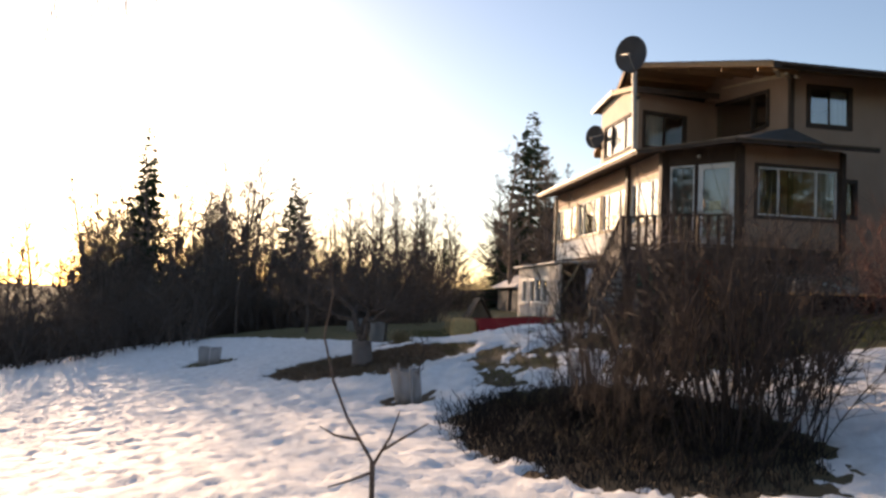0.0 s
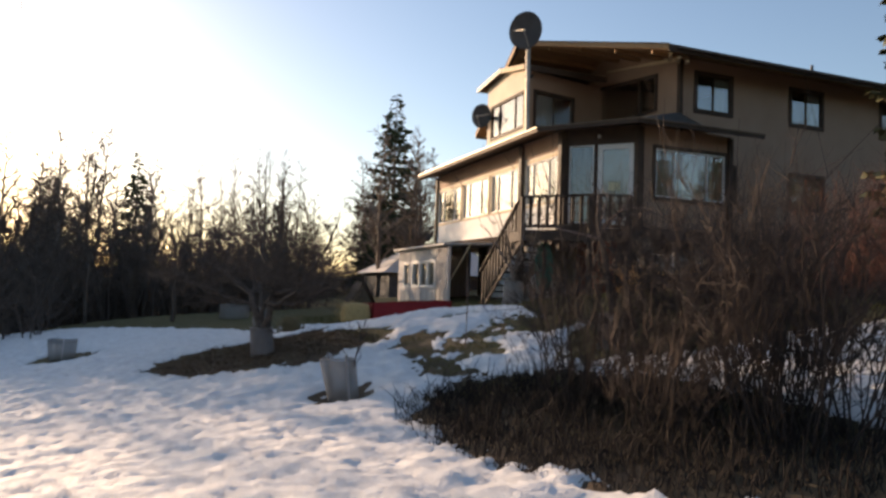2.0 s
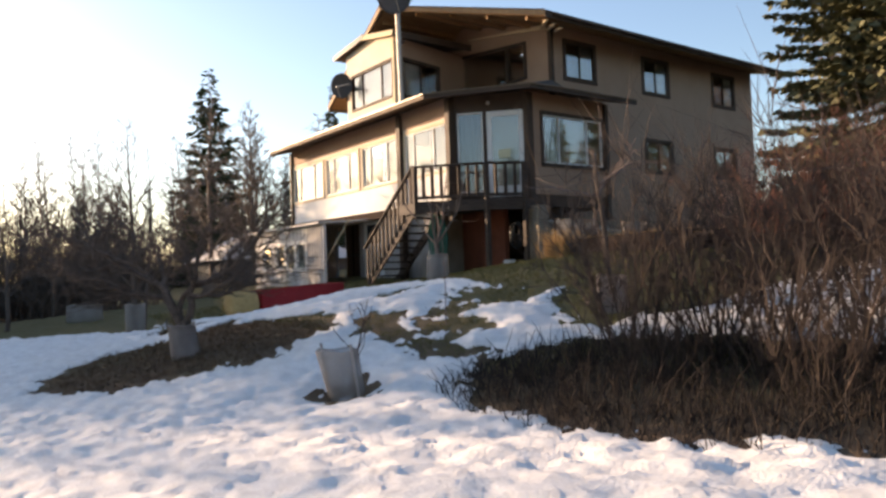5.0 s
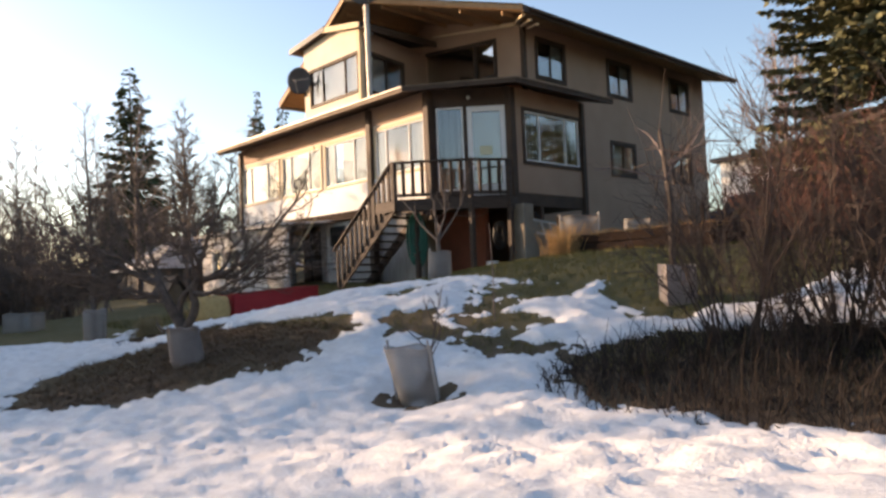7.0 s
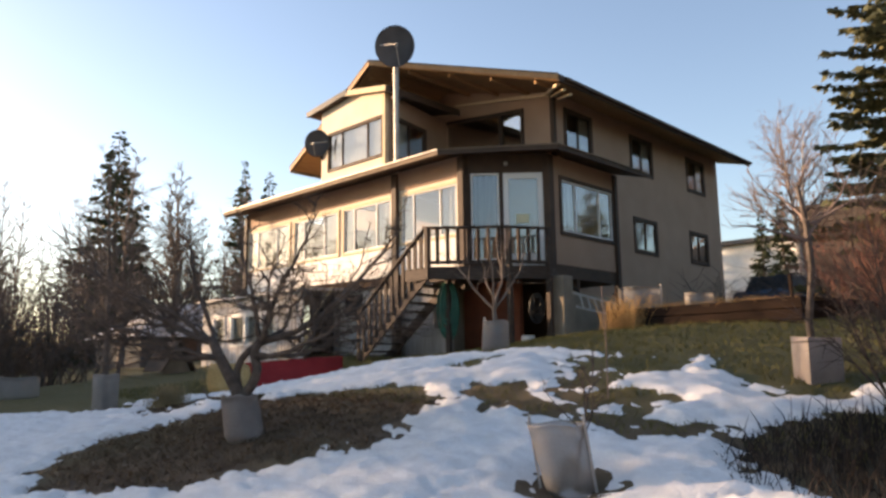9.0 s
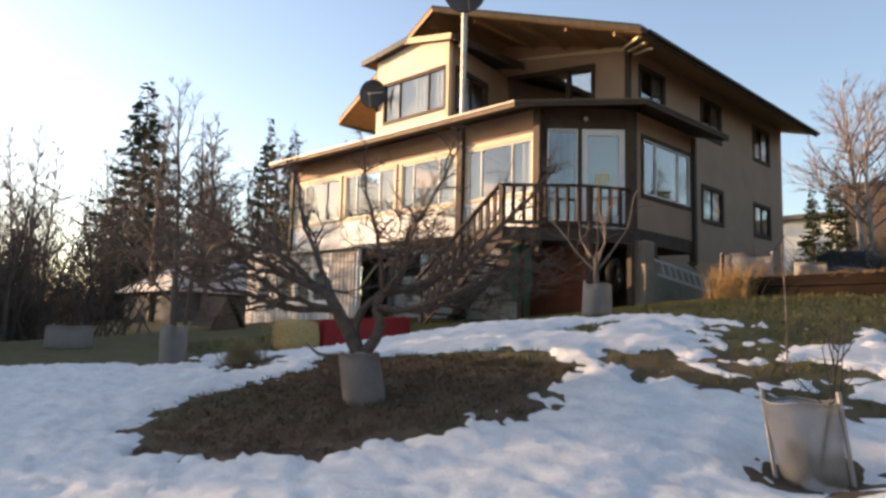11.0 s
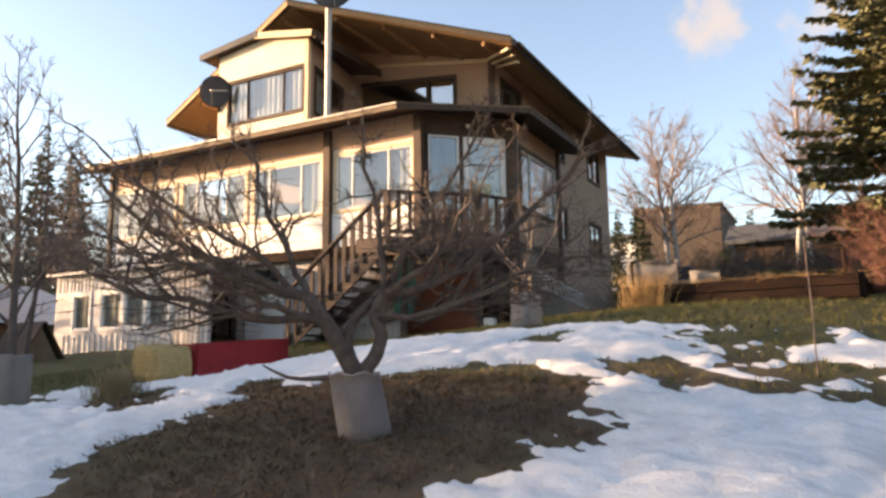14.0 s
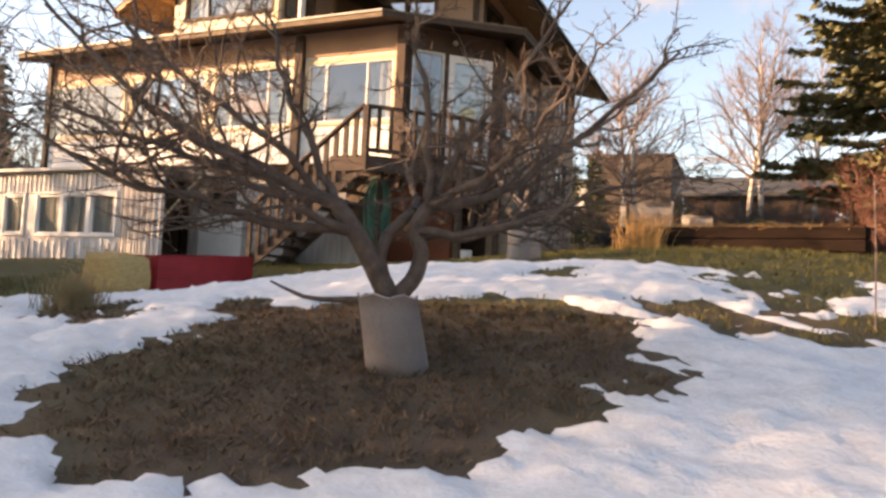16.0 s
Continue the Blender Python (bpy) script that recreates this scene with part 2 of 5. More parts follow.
def turf():
    m = mat("thawed_lawn", (0.068, 0.042, 0.030), (0.175, 0.115, 0.070), 0.97, 2.2, 55, 0.9, dist=0.03)
    nt = m.node_tree
    n, ln = nt.nodes, nt.links
    base = n["Principled BSDF"].inputs["Base Color"].links[0].from_node
    co = n.new("ShaderNodeTexCoord")
    nz = n.new("ShaderNodeTexNoise")
    nz.inputs["Scale"].default_value, nz.inputs["Detail"].default_value = 0.28, 4
    ln.new(co.outputs["Object"], nz.inputs[0])
    rg = n.new("ShaderNodeMapRange")
    rg.inputs[1].default_value, rg.inputs[2].default_value = 0.45, 0.62
    ln.new(nz.outputs[0], rg.inputs[0])
    sep = n.new("ShaderNodeSeparateXYZ")
    ln.new(co.outputs["Object"], sep.inputs[0])
    far = n.new("ShaderNodeMapRange")
    far.inputs[1].default_value, far.inputs[2].default_value = 1.5, 6.5
    ln.new(sep.outputs[0], far.inputs[0])
    far2 = n.new("ShaderNodeMapRange")
    far2.inputs[1].default_value, far2.inputs[2].default_value = 18.5, 22
    ln.new(sep.outputs[1], far2.inputs[0])
    mx = n.new("ShaderNodeMath")
    mx.operation = "MAXIMUM"
    ln.new(far.outputs[0], mx.inputs[0])
    ln.new(far2.outputs[0], mx.inputs[1])
    ad = n.new("ShaderNodeMath")
    ad.operation = "MULTIPLY_ADD"
    ad.inputs[1].default_value, ad.inputs[2].default_value = 0.55, 0.0
    ad.use_clamp = True
    ln.new(rg.outputs[0], ad.inputs[0])
    ln.new(mx.outputs[0], ad.inputs[2])
    hf = n.new("ShaderNodeMath")
    hf.operation = "MULTIPLY"
    hf.inputs[1].default_value = 0.8
    ln.new(ad.outputs[0], hf.inputs[0])
    n2 = n.new("ShaderNodeTexNoise")
    n2.inputs["Scale"].default_value = 14
    ln.new(co.outputs["Object"], n2.inputs[0])
    gr = n.new("ShaderNodeMix")
    gr.data_type = "RGBA"
    gr.inputs[6].default_value, gr.inputs[7].default_value = (0.075, 0.078, 0.024, 1), (0.145, 0.122, 0.052, 1)
    ln.new(n2.outputs[0], gr.inputs[0])
    out = n.new("ShaderNodeMix")
    out.data_type = "RGBA"
    ln.new(hf.outputs[0], out.inputs[0])
    ln.new(base.outputs[2], out.inputs[6])
    ln.new(gr.outputs[2], out.inputs[7])
    ln.new(out.outputs[2], n["Principled BSDF"].inputs["Base Color"])
    return m


TURF = turf()

# ---- building helpers ----
ORIGIN = {}


def thing(name, at, label, category, group="", kind=""):
    ob = new(name)
    ob.empty_display_size = 0.2
    ob.location = at
    ORIGIN[ob] = Vector(at)
    return tagged(ob, label, category, group, kind)


def mesh_ob(name, me, material, parent=None, at=(0, 0, 0), label=""):
    me.materials.append(material)
    ob = new(name, me)
    at = Vector(at)
    ORIGIN[ob] = at
    if parent:
        ob.parent = parent
        ob.location = at - ORIGIN[parent]
    else:
        ob.location = at
    return tagged(ob, label)


def part(name, bm, material, parent=None, label="", smooth=False):
    """Links a bmesh in world coordinates as one mesh under its parent."""
    at = ORIGIN[parent] if parent else Vector((0, 0, 0))
    bmesh.ops.translate(bm, verts=bm.verts, vec=-at)
    bmesh.ops.recalc_face_normals(bm, faces=bm.faces)
    me = bpy.data.meshes.new(name)
    bm.to_mesh(me)
    bm.free()
    if smooth:
        me.polygons.foreach_set("use_smooth", [True] * len(me.polygons))
    return mesh_ob(name, me, material, parent, at, label)


def box(x0, x1, y0, y1, z0, z1, bm=None, bevel=0.0, m=None):
    bm = bm or bmesh.new()
    r = bmesh.ops.create_cube(bm, size=1.0)
    mm = Matrix.Translation(((x0 + x1) / 2, (y0 + y1) / 2, (z0 + z1) / 2)) @ Matrix.Diagonal((abs(x1 - x0), abs(y1 - y0), abs(z1 - z0), 1))
    bmesh.ops.transform(bm, matrix=(m @ mm if m else mm), verts=r["verts"])
    if bevel:
        es = list({e for v in r["verts"] for e in v.link_edges})
        bmesh.ops.bevel(bm, geom=es, offset=bevel, segments=1, affect="EDGES")
    return bm


def prism(poly, z0, z1, bm=None):
    """An upright prism on a plan polygon; z0, z1 numbers or one value a corner."""
    bm = bm or bmesh.new()
    n = len(poly)
    lo = z0 if hasattr(z0, "__len__") else [z0] * n
    hi = z1 if hasattr(z1, "__len__") else [z1] * n
    a = [bm.verts.new((p[0], p[1], h)) for p, h in zip(poly, lo)]
    b = [bm.verts.new((p[0], p[1], h)) for p, h in zip(poly, hi)]
    bm.faces.new(a)
    bm.faces.new(b)
    for i in range(n):
        j = (i + 1) % n
        bm.faces.new((a[i], a[j], b[j], b[i]))
    return bm


def beam(p, q, w, h, bm=None, up=(0, 0, 1), bevel=0.0):
    """A squared beam from p to q, w wide and h high."""
    p, q = Vector(p), Vector(q)
    d = (q - p)
    ln = d.length
    x = d.normalized()
    y = Vector(up).cross(x)
    y = y.normalized() if y.length > 1e-4 else Vector((0, 1, 0))
    z = x.cross(y)
    m = Matrix.Translation((p + q) / 2) @ Matrix((x, y, z)).transposed().to_4x4()
    return box(-ln / 2, ln / 2, -w / 2, w / 2, -h / 2, h / 2, bm, bevel, m)


def along(p, q):
    """Frame of a wall from plan point p to q: u along it, v out of it to the right, w up."""
    d = Vector((q[0] - p[0], q[1] - p[1], 0))
    ln = d.length
    x = d / ln
    y = Vector((x.y, -x.x, 0))
    m = Matrix((x, y, Vector((0, 0, 1)))).transposed().to_4x4()
    return Matrix.Translation((p[0], p[1], 0)) @ m, ln


def wall(bm, m, u0, u1, z0, z1, thick, holes):
    """A wall with openings, one closed mesh, its outer face at v = 0."""
    us = sorted({u0, u1, *[h[0] for h in holes], *[h[1] for h in holes]})
    zs = sorted({z0, z1, *[h[2] for h in holes], *[h[3] for h in holes]})
    full = {}
    for i, (a, b) in enumerate(zip(us, us[1:])):
        for j, (c, d) in enumerate(zip(zs, zs[1:])):
            full[i, j] = not any(h[0] < (a + b) / 2 < h[1] and h[2] < (c + d) / 2 < h[3] for h in holes)
    made = {}

    def at(i, j, v):
        if (i, j, v) not in made:
            made[i, j, v] = bm.verts.new(m @ Vector((us[i], -thick * v, zs[j])))
        return made[i, j, v]

    for (i, j), solid in full.items():
        if not solid:
            continue
        for v in (0, 1):
            bm.faces.new((at(i, j, v), at(i + 1, j, v), at(i + 1, j + 1, v), at(i, j + 1, v)))
        for di, dj, e in ((-1, 0, ((i, j), (i, j + 1))), (1, 0, ((i + 1, j), (i + 1, j + 1))), (0, -1, ((i, j), (i + 1, j))), (0, 1, ((i, j + 1), (i + 1, j + 1)))):
            if not full.get((i + di, j + dj), False):
                bm.faces.new((at(*e[0], 0), at(*e[1], 0), at(*e[1], 1), at(*e[0], 1)))
    return bm


def window(parent, m, u0, u1, z0, z1, splits=(), trim=BROWN, trim_w=0.1, sash=WHITE, curtains=(), name="window", deep=0.06, cloth=None, back=0.078):
    """Trim and frame round an opening, one pane a light, and drapes behind the lights named."""
    bm = bmesh.new()
    for a, b, c, d in ((u0 - trim_w, u1 + trim_w, z1, z1 + trim_w), (u0 - trim_w, u1 + trim_w, z0 - trim_w, z0), (u0 - trim_w, u0, z0, z1), (u1, u1 + trim_w, z0, z1)):
        box(a, b, -0.01, 0.035, c, d, bm, 0.006, m)
    win = part(name, bm, trim, parent)
    bm = bmesh.new()
    s = 0.04
    for a, b, c, d in ((u0, u1, z1 - s, z1), (u0, u1, z0, z0 + s), (u0, u0 + s, z0 + s, z1 - s), (u1 - s, u1, z0 + s, z1 - s)):
        box(a, b, -deep, 0.012, c, d, bm, 0.004, m)
    edges = [u0, *[u0 + (u1 - u0) * f for f in splits], u1]
    for e in edges[1:-1]:
        box(e - s / 2, e + s / 2, -deep, 0.008, z0 + s, z1 - s, bm, 0.004, m)
    part("sash", bm, sash, win)
    for i, (a, b) in enumerate(zip(edges, edges[1:])):
        p = part("pane", box(a + s / 2, b - s / 2, -0.032, -0.026, z0 + s, z1 - s, None, 0, m), GLASS, win)
        p.visible_shadow = False
        if i in curtains:
            bm = bmesh.new()
            n = max(6, int((b - a) / 0.05))
            rows = []
            for z in (z0 + 0.005, z1 - 0.005):
                rows.append([bm.verts.new(m @ Vector((a + (b - a) * k / n, -back + 0.016 * math.sin(k * 1.9 + i), z))) for k in range(n + 1)])
            for k in range(n):
                bm.faces.new((rows[0][k], rows[0][k + 1], rows[1][k + 1], rows[1][k]))
            bmesh.ops.solidify(bm, geom=bm.faces[:], thickness=0.006)
            part("curtain", bm, cloth or CURTAIN, win)
    return win


class Tubes:
    """Collects tapered tubes along polylines into one mesh."""

    def __init__(self):
        self.v, self.f, self.n = [], [], 0

    def add(self, pts, radii, sides=5):
        pts = np.asarray(pts, float)
        k = len(pts)
        d = np.gradient(pts, axis=0)
        d /= np.linalg.norm(d, axis=1)[:, None] + 1e-9
        ref = np.array((0.31, 0.22, 0.92)) if abs(d[0, 2]) < 0.8 else np.array((0.9, 0.3, 0.1))
        a = np.cross(d, ref)
        a /= np.linalg.norm(a, axis=1)[:, None] + 1e-9
        b = np.cross(d, a)
        th = np.arange(sides) * 2 * np.pi / sides
        ring = a[:, None] * np.cos(th)[None, :, None] + b[:, None] * np.sin(th)[None, :, None]
        self.v.append((pts[:, None] + ring * np.asarray(radii, float)[:, None, None]).reshape(-1, 3))
        i = np.arange(k - 1)[:, None] * sides
        j = np.arange(sides)[None]
        jn = (j + 1) % sides
        self.f.append((np.stack([i + j, i + jn, i + sides + jn, i + sides + j], -1) + self.n).reshape(-1, 4))
        self.n += k * sides

    def quads(self, v, f):
        self.v.append(v)
        self.f.append(f + self.n)
        self.n += len(v)

    def mesh(self, name, smooth=True):
        v, f = np.concatenate(self.v), np.concatenate(self.f)
        me = bpy.data.meshes.new(name)
        me.vertices.add(len(v))
        me.vertices.foreach_set("co", v.ravel())
        me.loops.add(f.size)
        me.loops.foreach_set("vertex_index", f.ravel().astype(np.int32))
        me.polygons.add(len(f))
        me.polygons.foreach_set("loop_start", np.arange(len(f), dtype=np.int32) * 4)
        me.update(calc_edges=True)
        if smooth:
            me.polygons.foreach_set("use_smooth", [True] * len(f))
        return me


def bent(rng, p, d, length, n, wander=0.12, lift=0.0, least=-9.0):
    """A wandering polyline from p in direction d."""
    pts, d = [np.array(p, float)], np.array(d, float)
    for _ in range(n):
        d = d + rng.normal(0, wander, 3) + np.array((0, 0, lift))
        d[2] = max(d[2], least)
        d /= np.linalg.norm(d)
        pts.append(pts[-1] + d * length / n)
    return np.array(pts), d


# ---- ground and snow ----
HUMPS = [(a, b) for a in (-2, 2, 6, 10) for b in (6, 11, 15, 20, 26)]
WEIGHTS = [-0.4228, 0.1144, 0.0014, 0.607, -0.3278, 0.0078, -0.1083, 0.7116, 0.1497, -0.6431, 0.7538, -0.0627, 0.0388, -0.1086, 0.0112, 0.4946, -0.4012, 0.0961, 0.1419, 0.5184, 0.1099, 0.1501, 0.4061]


def ground_z(x, y):
    x, y = np.asarray(x, float), np.asarray(y, float)
    xc, yc = np.clip(x, -40, 40), np.clip(y, -60, 60)
    z = WEIGHTS[0] + WEIGHTS[1] * xc + WEIGHTS[2] * yc
    for w, (a, b) in zip(WEIGHTS[3:], HUMPS):
        z = z + w * np.exp(-((x - a) ** 2 + (y - b) ** 2) / 40.5)
    # dip before the red planter
    return z - 0.18 * np.exp(-((x - 5.2) / 1.9) ** 2 - ((y - 20.75) / 1.1) ** 2)


def gz(x, y):
    return float(ground_z(x, y))


def wave(x, y, s, seed=0):
    """Soft smooth noise between about -1 and 1 from a few sines."""
    r = np.random.default_rng(seed)
    z = 0
    for k in range(9):
        a, ph, f = r.uniform(0, 6.28), r.uniform(0, 6.28), r.uniform(0.6, 1.9) / s
        z = z + np.sin((x * np.cos(a) + y * np.sin(a)) * f * 6.28 + ph + 1.3 * np.sin((x * np.sin(a) - y * np.cos(a)) * f * 3.1 + ph * 2))
    return z / 4.0


def blob(x, y, cx, cy, rx, ry, turn=0.0):
    """Signed distance-like value, positive inside an ellipse."""
    c, s = math.cos(radians(turn)), math.sin(radians(turn))
    u, v = (x - cx) * c + (y - cy) * s, -(x - cx) * s + (y - cy) * c
    return (1 - np.sqrt((u / rx) ** 2 + (v / ry) ** 2)) * min(rx, ry)


BARE = [(1.0, 15.55, 2.15, 1.6, -25), (1.5, 16.3, 1.0, 1.2, 0), (3.05, 7.6, 1.5, 2.7, 5), (2.65, 9.2, 0.95, 1.1, 0), (3.22, 13.6, 0.34, 0.55, 0), (2.87, 12.88, 0.24, 0.46, 0), (3.42, 12.2, 0.36, 0.55, 25), (3.9, 12.75, 0.5, 0.22, 60), (2.82, 11.84, 0.24, 0.34, 0),
        (2.83, 11.15, 0.24, 0.4, 0), (4.9, 12.6, 0.5, 0.55, 0), (4.9, 10.6, 0.75, 0.6, 0), (5.2, 11.3, 0.7, 0.4, 30), (4.7, 13.4, 0.5, 0.2, 60), (-2.9, 19.8, 0.55, 0.5, 0), (1.95, 19.5, 0.65, 0.4, 20), (1.6, 18.75, 0.5, 0.25, 0), (2.3, 17.75, 0.6, 0.25, 30),
        (1.5, 21.0, 0.5, 0.5, 0), (4.6, 15.2, 0.4, 0.2, 0), (1.4, 13.85, 0.5, 0.22, 0)]


def bare(x, y):
    """Positive where the lawn has thawed."""
    v = np.full_like(x, -9.0)
    for b in BARE:
        v = np.maximum(v, blob(x, y, *b))
    v = np.maximum(v, x - (5.45 + 0.75 * np.clip((y - 14) / 4, 0, 1) - 1.3 * np.clip((y - 21.5) / 2, 0, 1) - 0.5 * np.clip((12.5 - y) / 2, 0, 1) + 6 * np.clip((9.6 - y) / 1.5, 0, 1)) + 0.25 * wave(x, y, 3.0, 5))
    v = np.maximum(v, y - 21.4 - 0.8 * (1.2 - x) * (x < 1.2))
    v = v + 0.13 * wave(x, y, 1.1, 2) + 0.11 * wave(x, y, 0.42, 3) + 0.07 * wave(x, y, 0.2, 4)
    # small islands of snow left on the lawn
    for b in ((4.28, 11.88, 0.36, 0.34), (3.5, 11.62, 0.15, 0.22), (3.22, 12.95, 0.15, 0.36), (4.35, 10.9, 0.2, 0.35)):
        v = np.minimum(v, -blob(x, y, *b) + 0.05 * wave(x, y, 0.35, 6))
    v = np.maximum(v, 0.42 - np.sqrt((x - 1.34) ** 2 + (y - 11.31) ** 2) + 0.03 * wave(x, y, 0.4, 9))
    return v


def sheet(name, xs, ys, height, material, parent=None):
    gx, gy = np.meshgrid(xs, ys)
    z = height(gx, gy)
    v = np.stack([gx, gy, z], -1).reshape(-1, 3)
    nx, ny = len(xs), len(ys)
    i = np.arange(ny - 1)[:, None] * nx + np.arange(nx - 1)[None]
    t = Tubes()
    t.quads(v, np.stack([i, i + 1, i + nx + 1, i + nx], -1).reshape(-1, 4))
    return mesh_ob(name, t.mesh(name), material, parent)


def steps(fine0, fine1, step, lo, hi):
    mid = list(np.arange(fine0, fine1 + 1e-6, step))
    out, s = [], step
    x = fine0
    while x > lo:
        s *= 1.35
        x -= s
        out.insert(0, max(x, lo))
    hi_side, s, x = [], step, mid[-1]
    while x < hi:
        s *= 1.35
        x += s
        hi_side.append(min(x, hi))
    return np.array(out + mid + hi_side)


def turf_height(x, y):
    rough = 0.02 * wave(x, y, 0.5, 11) + 0.012 * wave(x, y, 0.17, 12)
    moat = -0.10 * np.clip(1 - ((x - 1.34) ** 2 + (y - 11.31) ** 2) / 0.2, 0, 1)
    return ground_z(x, y) + rough * (np.abs(x) < 40) + moat


def snow_height(x, y):
    b = -bare(x, y)
    thick = 0.055 * np.clip(b / 0.2, -1.4, 1) + 0.11 * np.clip(b / 1.6, 0, 1)
    lump = 0.012 * wave(x, y, 1.4, 21) + 0.015 * wave(x, y, 0.5, 22) + 0.02 * wave(x * 1.5, y * 0.8, 0.26, 23)
    near = np.clip(x + 7, 0, 1) * np.clip(y - 1, 0, 1) * np.clip(24 - y, 0, 1)
    return ground_z(x, y) + thick + lump * near * np.clip(b * 2 + 0.3, 0, 1) - 0.02


ground = sheet("ground", steps(-8, 14, 0.16, -1500, 1500), steps(-4, 32, 0.16, -1500, 1500), turf_height, TURF)
tagged(ground, "thawed brown and green lawn on a gentle slope", "ground", kind="structure")
snow = sheet("snow", steps(-7, 11.6, 0.07, -60, 13), steps(1, 24, 0.08, -40, 26), snow_height, SNOW)
tagged(snow, "old granular snow lying in a melting sheet on the lawn", "snow", kind="structure")

# ---- house ----
house = thing("house", (13.35, 19.75, 1.2), "tan three-storey house with brown trim and a glazed sunroom", "house")
MX0, MX1, MY0, MY1 = 13.35, 24.4, 19.75, 29.0
RIDGE_Y, RIDGE_Z, SR, SL = 24.0, 9.97, 0.262, 0.396
RT = 0.16


def roof_z(y):
    return RIDGE_Z - (RIDGE_Y - y) * SR if y < RIDGE_Y else RIDGE_Z - (y - RIDGE_Y) * SL


# side wall towards the beds
ms, _ = along((MX0, MY0), (MX1, MY0))
side_up = [(0.62, 1.92), (4.4, 5.7), (8.45, 9.75)]
side_lo = [(0.85, 2.1), (4.4, 5.75), (8.4, 9.7)]
holes = [(a, b, 7.15, 8.25) for a, b in side_up] + [(a, b, 4.45, 5.45) for a, b in side_lo]
part("side_wall", wall(bmesh.new(), ms, 0, MX1 - MX0, 0.8, roof_z(MY0) - RT - 0.01, 0.18, holes), TAN, house)
for a, b in side_up:
    window(house, ms, a, b, 7.15, 8.25, (0.5,), BROWN, 0.11, BROWN, (1,))
# dark drapes are added behind both lights only to keep these panes dark
for a, b in side_lo:
    window(house, ms, a, b, 4.45, 5.45, (0.5,), BROWN, 0.11, BROWN, (0, 1), "window", 0.06, DRAPE)
# gable wall
mg, _ = along((MX0, MY1), (MX0, MY0))
bm = wall(bmesh.new(), mg, 0, 6.85, 0.8, 7.0, 0.18, [])
wall(bm, mg, 6.85, MY1 - MY0 - 0.18, 0.8, 7.0, 0.18, [])
# above the sunroom roof the wall carries the raked window, y from 20.9 to 24.0
GT = 8.62


def gtop(y):
    return roof_z(y) - RT - 0.01


for y0, y1, za, zb, ta, tb in ((19.93, 20.92, 7.0, 7.0, None, None), (24.0, 29.0, 7.0, 7.0, None, None), (20.92, 24.0, 8.36, 8.69, None, None), (20.92, 24.0, 7.0, 7.0, 7.36, 7.36)):
    v = []
    for x in (MX0, MX0 + 0.18):
        v.append([bm.verts.new((x, y, z)) for y, z in ((y0, za), (y1, zb), (y1, tb if tb else gtop(y1)), (y0, ta if ta else gtop(y0)))])
    bm.faces.new(v[0])
    bm.faces.new(v[1])
    for i in range(4):
        bm.faces.new((v[0][i], v[0][(i + 1) % 4], v[1][(i + 1) % 4], v[1][i]))
part("gable_wall", bm, TAN, house)
# raked window
bm = bmesh.new()
x = MX0 - 0.01
for p, q in (((x, 20.87, 7.31), (x, 24.0, 7.31)), ((x, 20.87, 8.41), (x, 24.0, 8.745)), ((x, 20.87, 7.26), (x, 20.87, 8.46)), ((x, 21.72, 7.3), (x, 21.72, 8.5))):
    beam(p, q, 0.1, 0.1, bm, (1, 0, 0))
raked = part("raked_window", bm, BROWN, house)
bm = bmesh.new()
for ya, yb in ((20.92, 21.67), (21.77, 24.0)):
    za, zb = 8.36 + (ya - 20.92) * 0.107, 8.36 + (yb - 20.92) * 0.107
    bmx = bmesh.new()
    f = [[bmx.verts.new((xx, y, z)) for y, z in ((ya, 7.36), (yb, 7.36), (yb, zb), (ya, za))] for xx in (MX0 + 0.02, MX0 + 0.028)]
    bmx.faces.new(f[0]); bmx.faces.new(f[1])
    for i in range(4):
        bmx.faces.new((f[0][i], f[0][(i + 1) % 4], f[1][(i + 1) % 4], f[1][i]))
    p = part("pane", bmx, COATED, raked)
    p.visible_shadow = False
bm.free()
# corner boards, and a trim wedge whose pale colour stands for sunlight under the rake
part("corner_board", box(MX0 - 0.03, MX0 + 0.1, MY0 - 0.03, MY0 + 0.1, 3.2, roof_z(MY0) - RT - 0.02), BROWN, house)
bm = bmesh.new()
f = [[bm.verts.new((xx, y, z)) for y, z in ((19.86, gtop(19.86) - 0.14), (23.6, gtop(23.6) - 0.46), (23.6, gtop(23.6) - 0.43), (19.86, gtop(19.86) - 0.01))] for xx in (MX0 - 0.075, MX0 - 0.003)]
bm.faces.new(f[0]); bm.faces.new(f[1])
for i in range(4):
    bm.faces.new((f[0][i], f[0][(i + 1) % 4], f[1][(i + 1) % 4], f[1][i]))
part("sunlight_trim", bm, BOARD, house, "wooden trim wedge, pale in place of sunlight")
# back and far walls close the house
bm = box(MX0 + 0.18, MX1, MY1 - 0.18, MY1, 0.8, gtop(MY1) - 0.02)
part("north_wall", bm, TAN, house)
bm = prism([(MX1 - 0.18, MY0 + 0.18), (MX1, MY0 + 0.18), (MX1, RIDGE_Y), (MX1 - 0.18, RIDGE_Y)], 0.8, [gtop(MY0 + 0.18), gtop(MY0 + 0.18), gtop(24), gtop(24)])
prism([(MX1 - 0.18, RIDGE_Y), (MX1, RIDGE_Y), (MX1, MY1 - 0.18), (MX1 - 0.18, MY1 - 0.18)], 0.8, [gtop(24), gtop(24), gtop(MY1 - 0.18), gtop(MY1 - 0.18)], bm)
part("east_wall", bm, TAN, house)
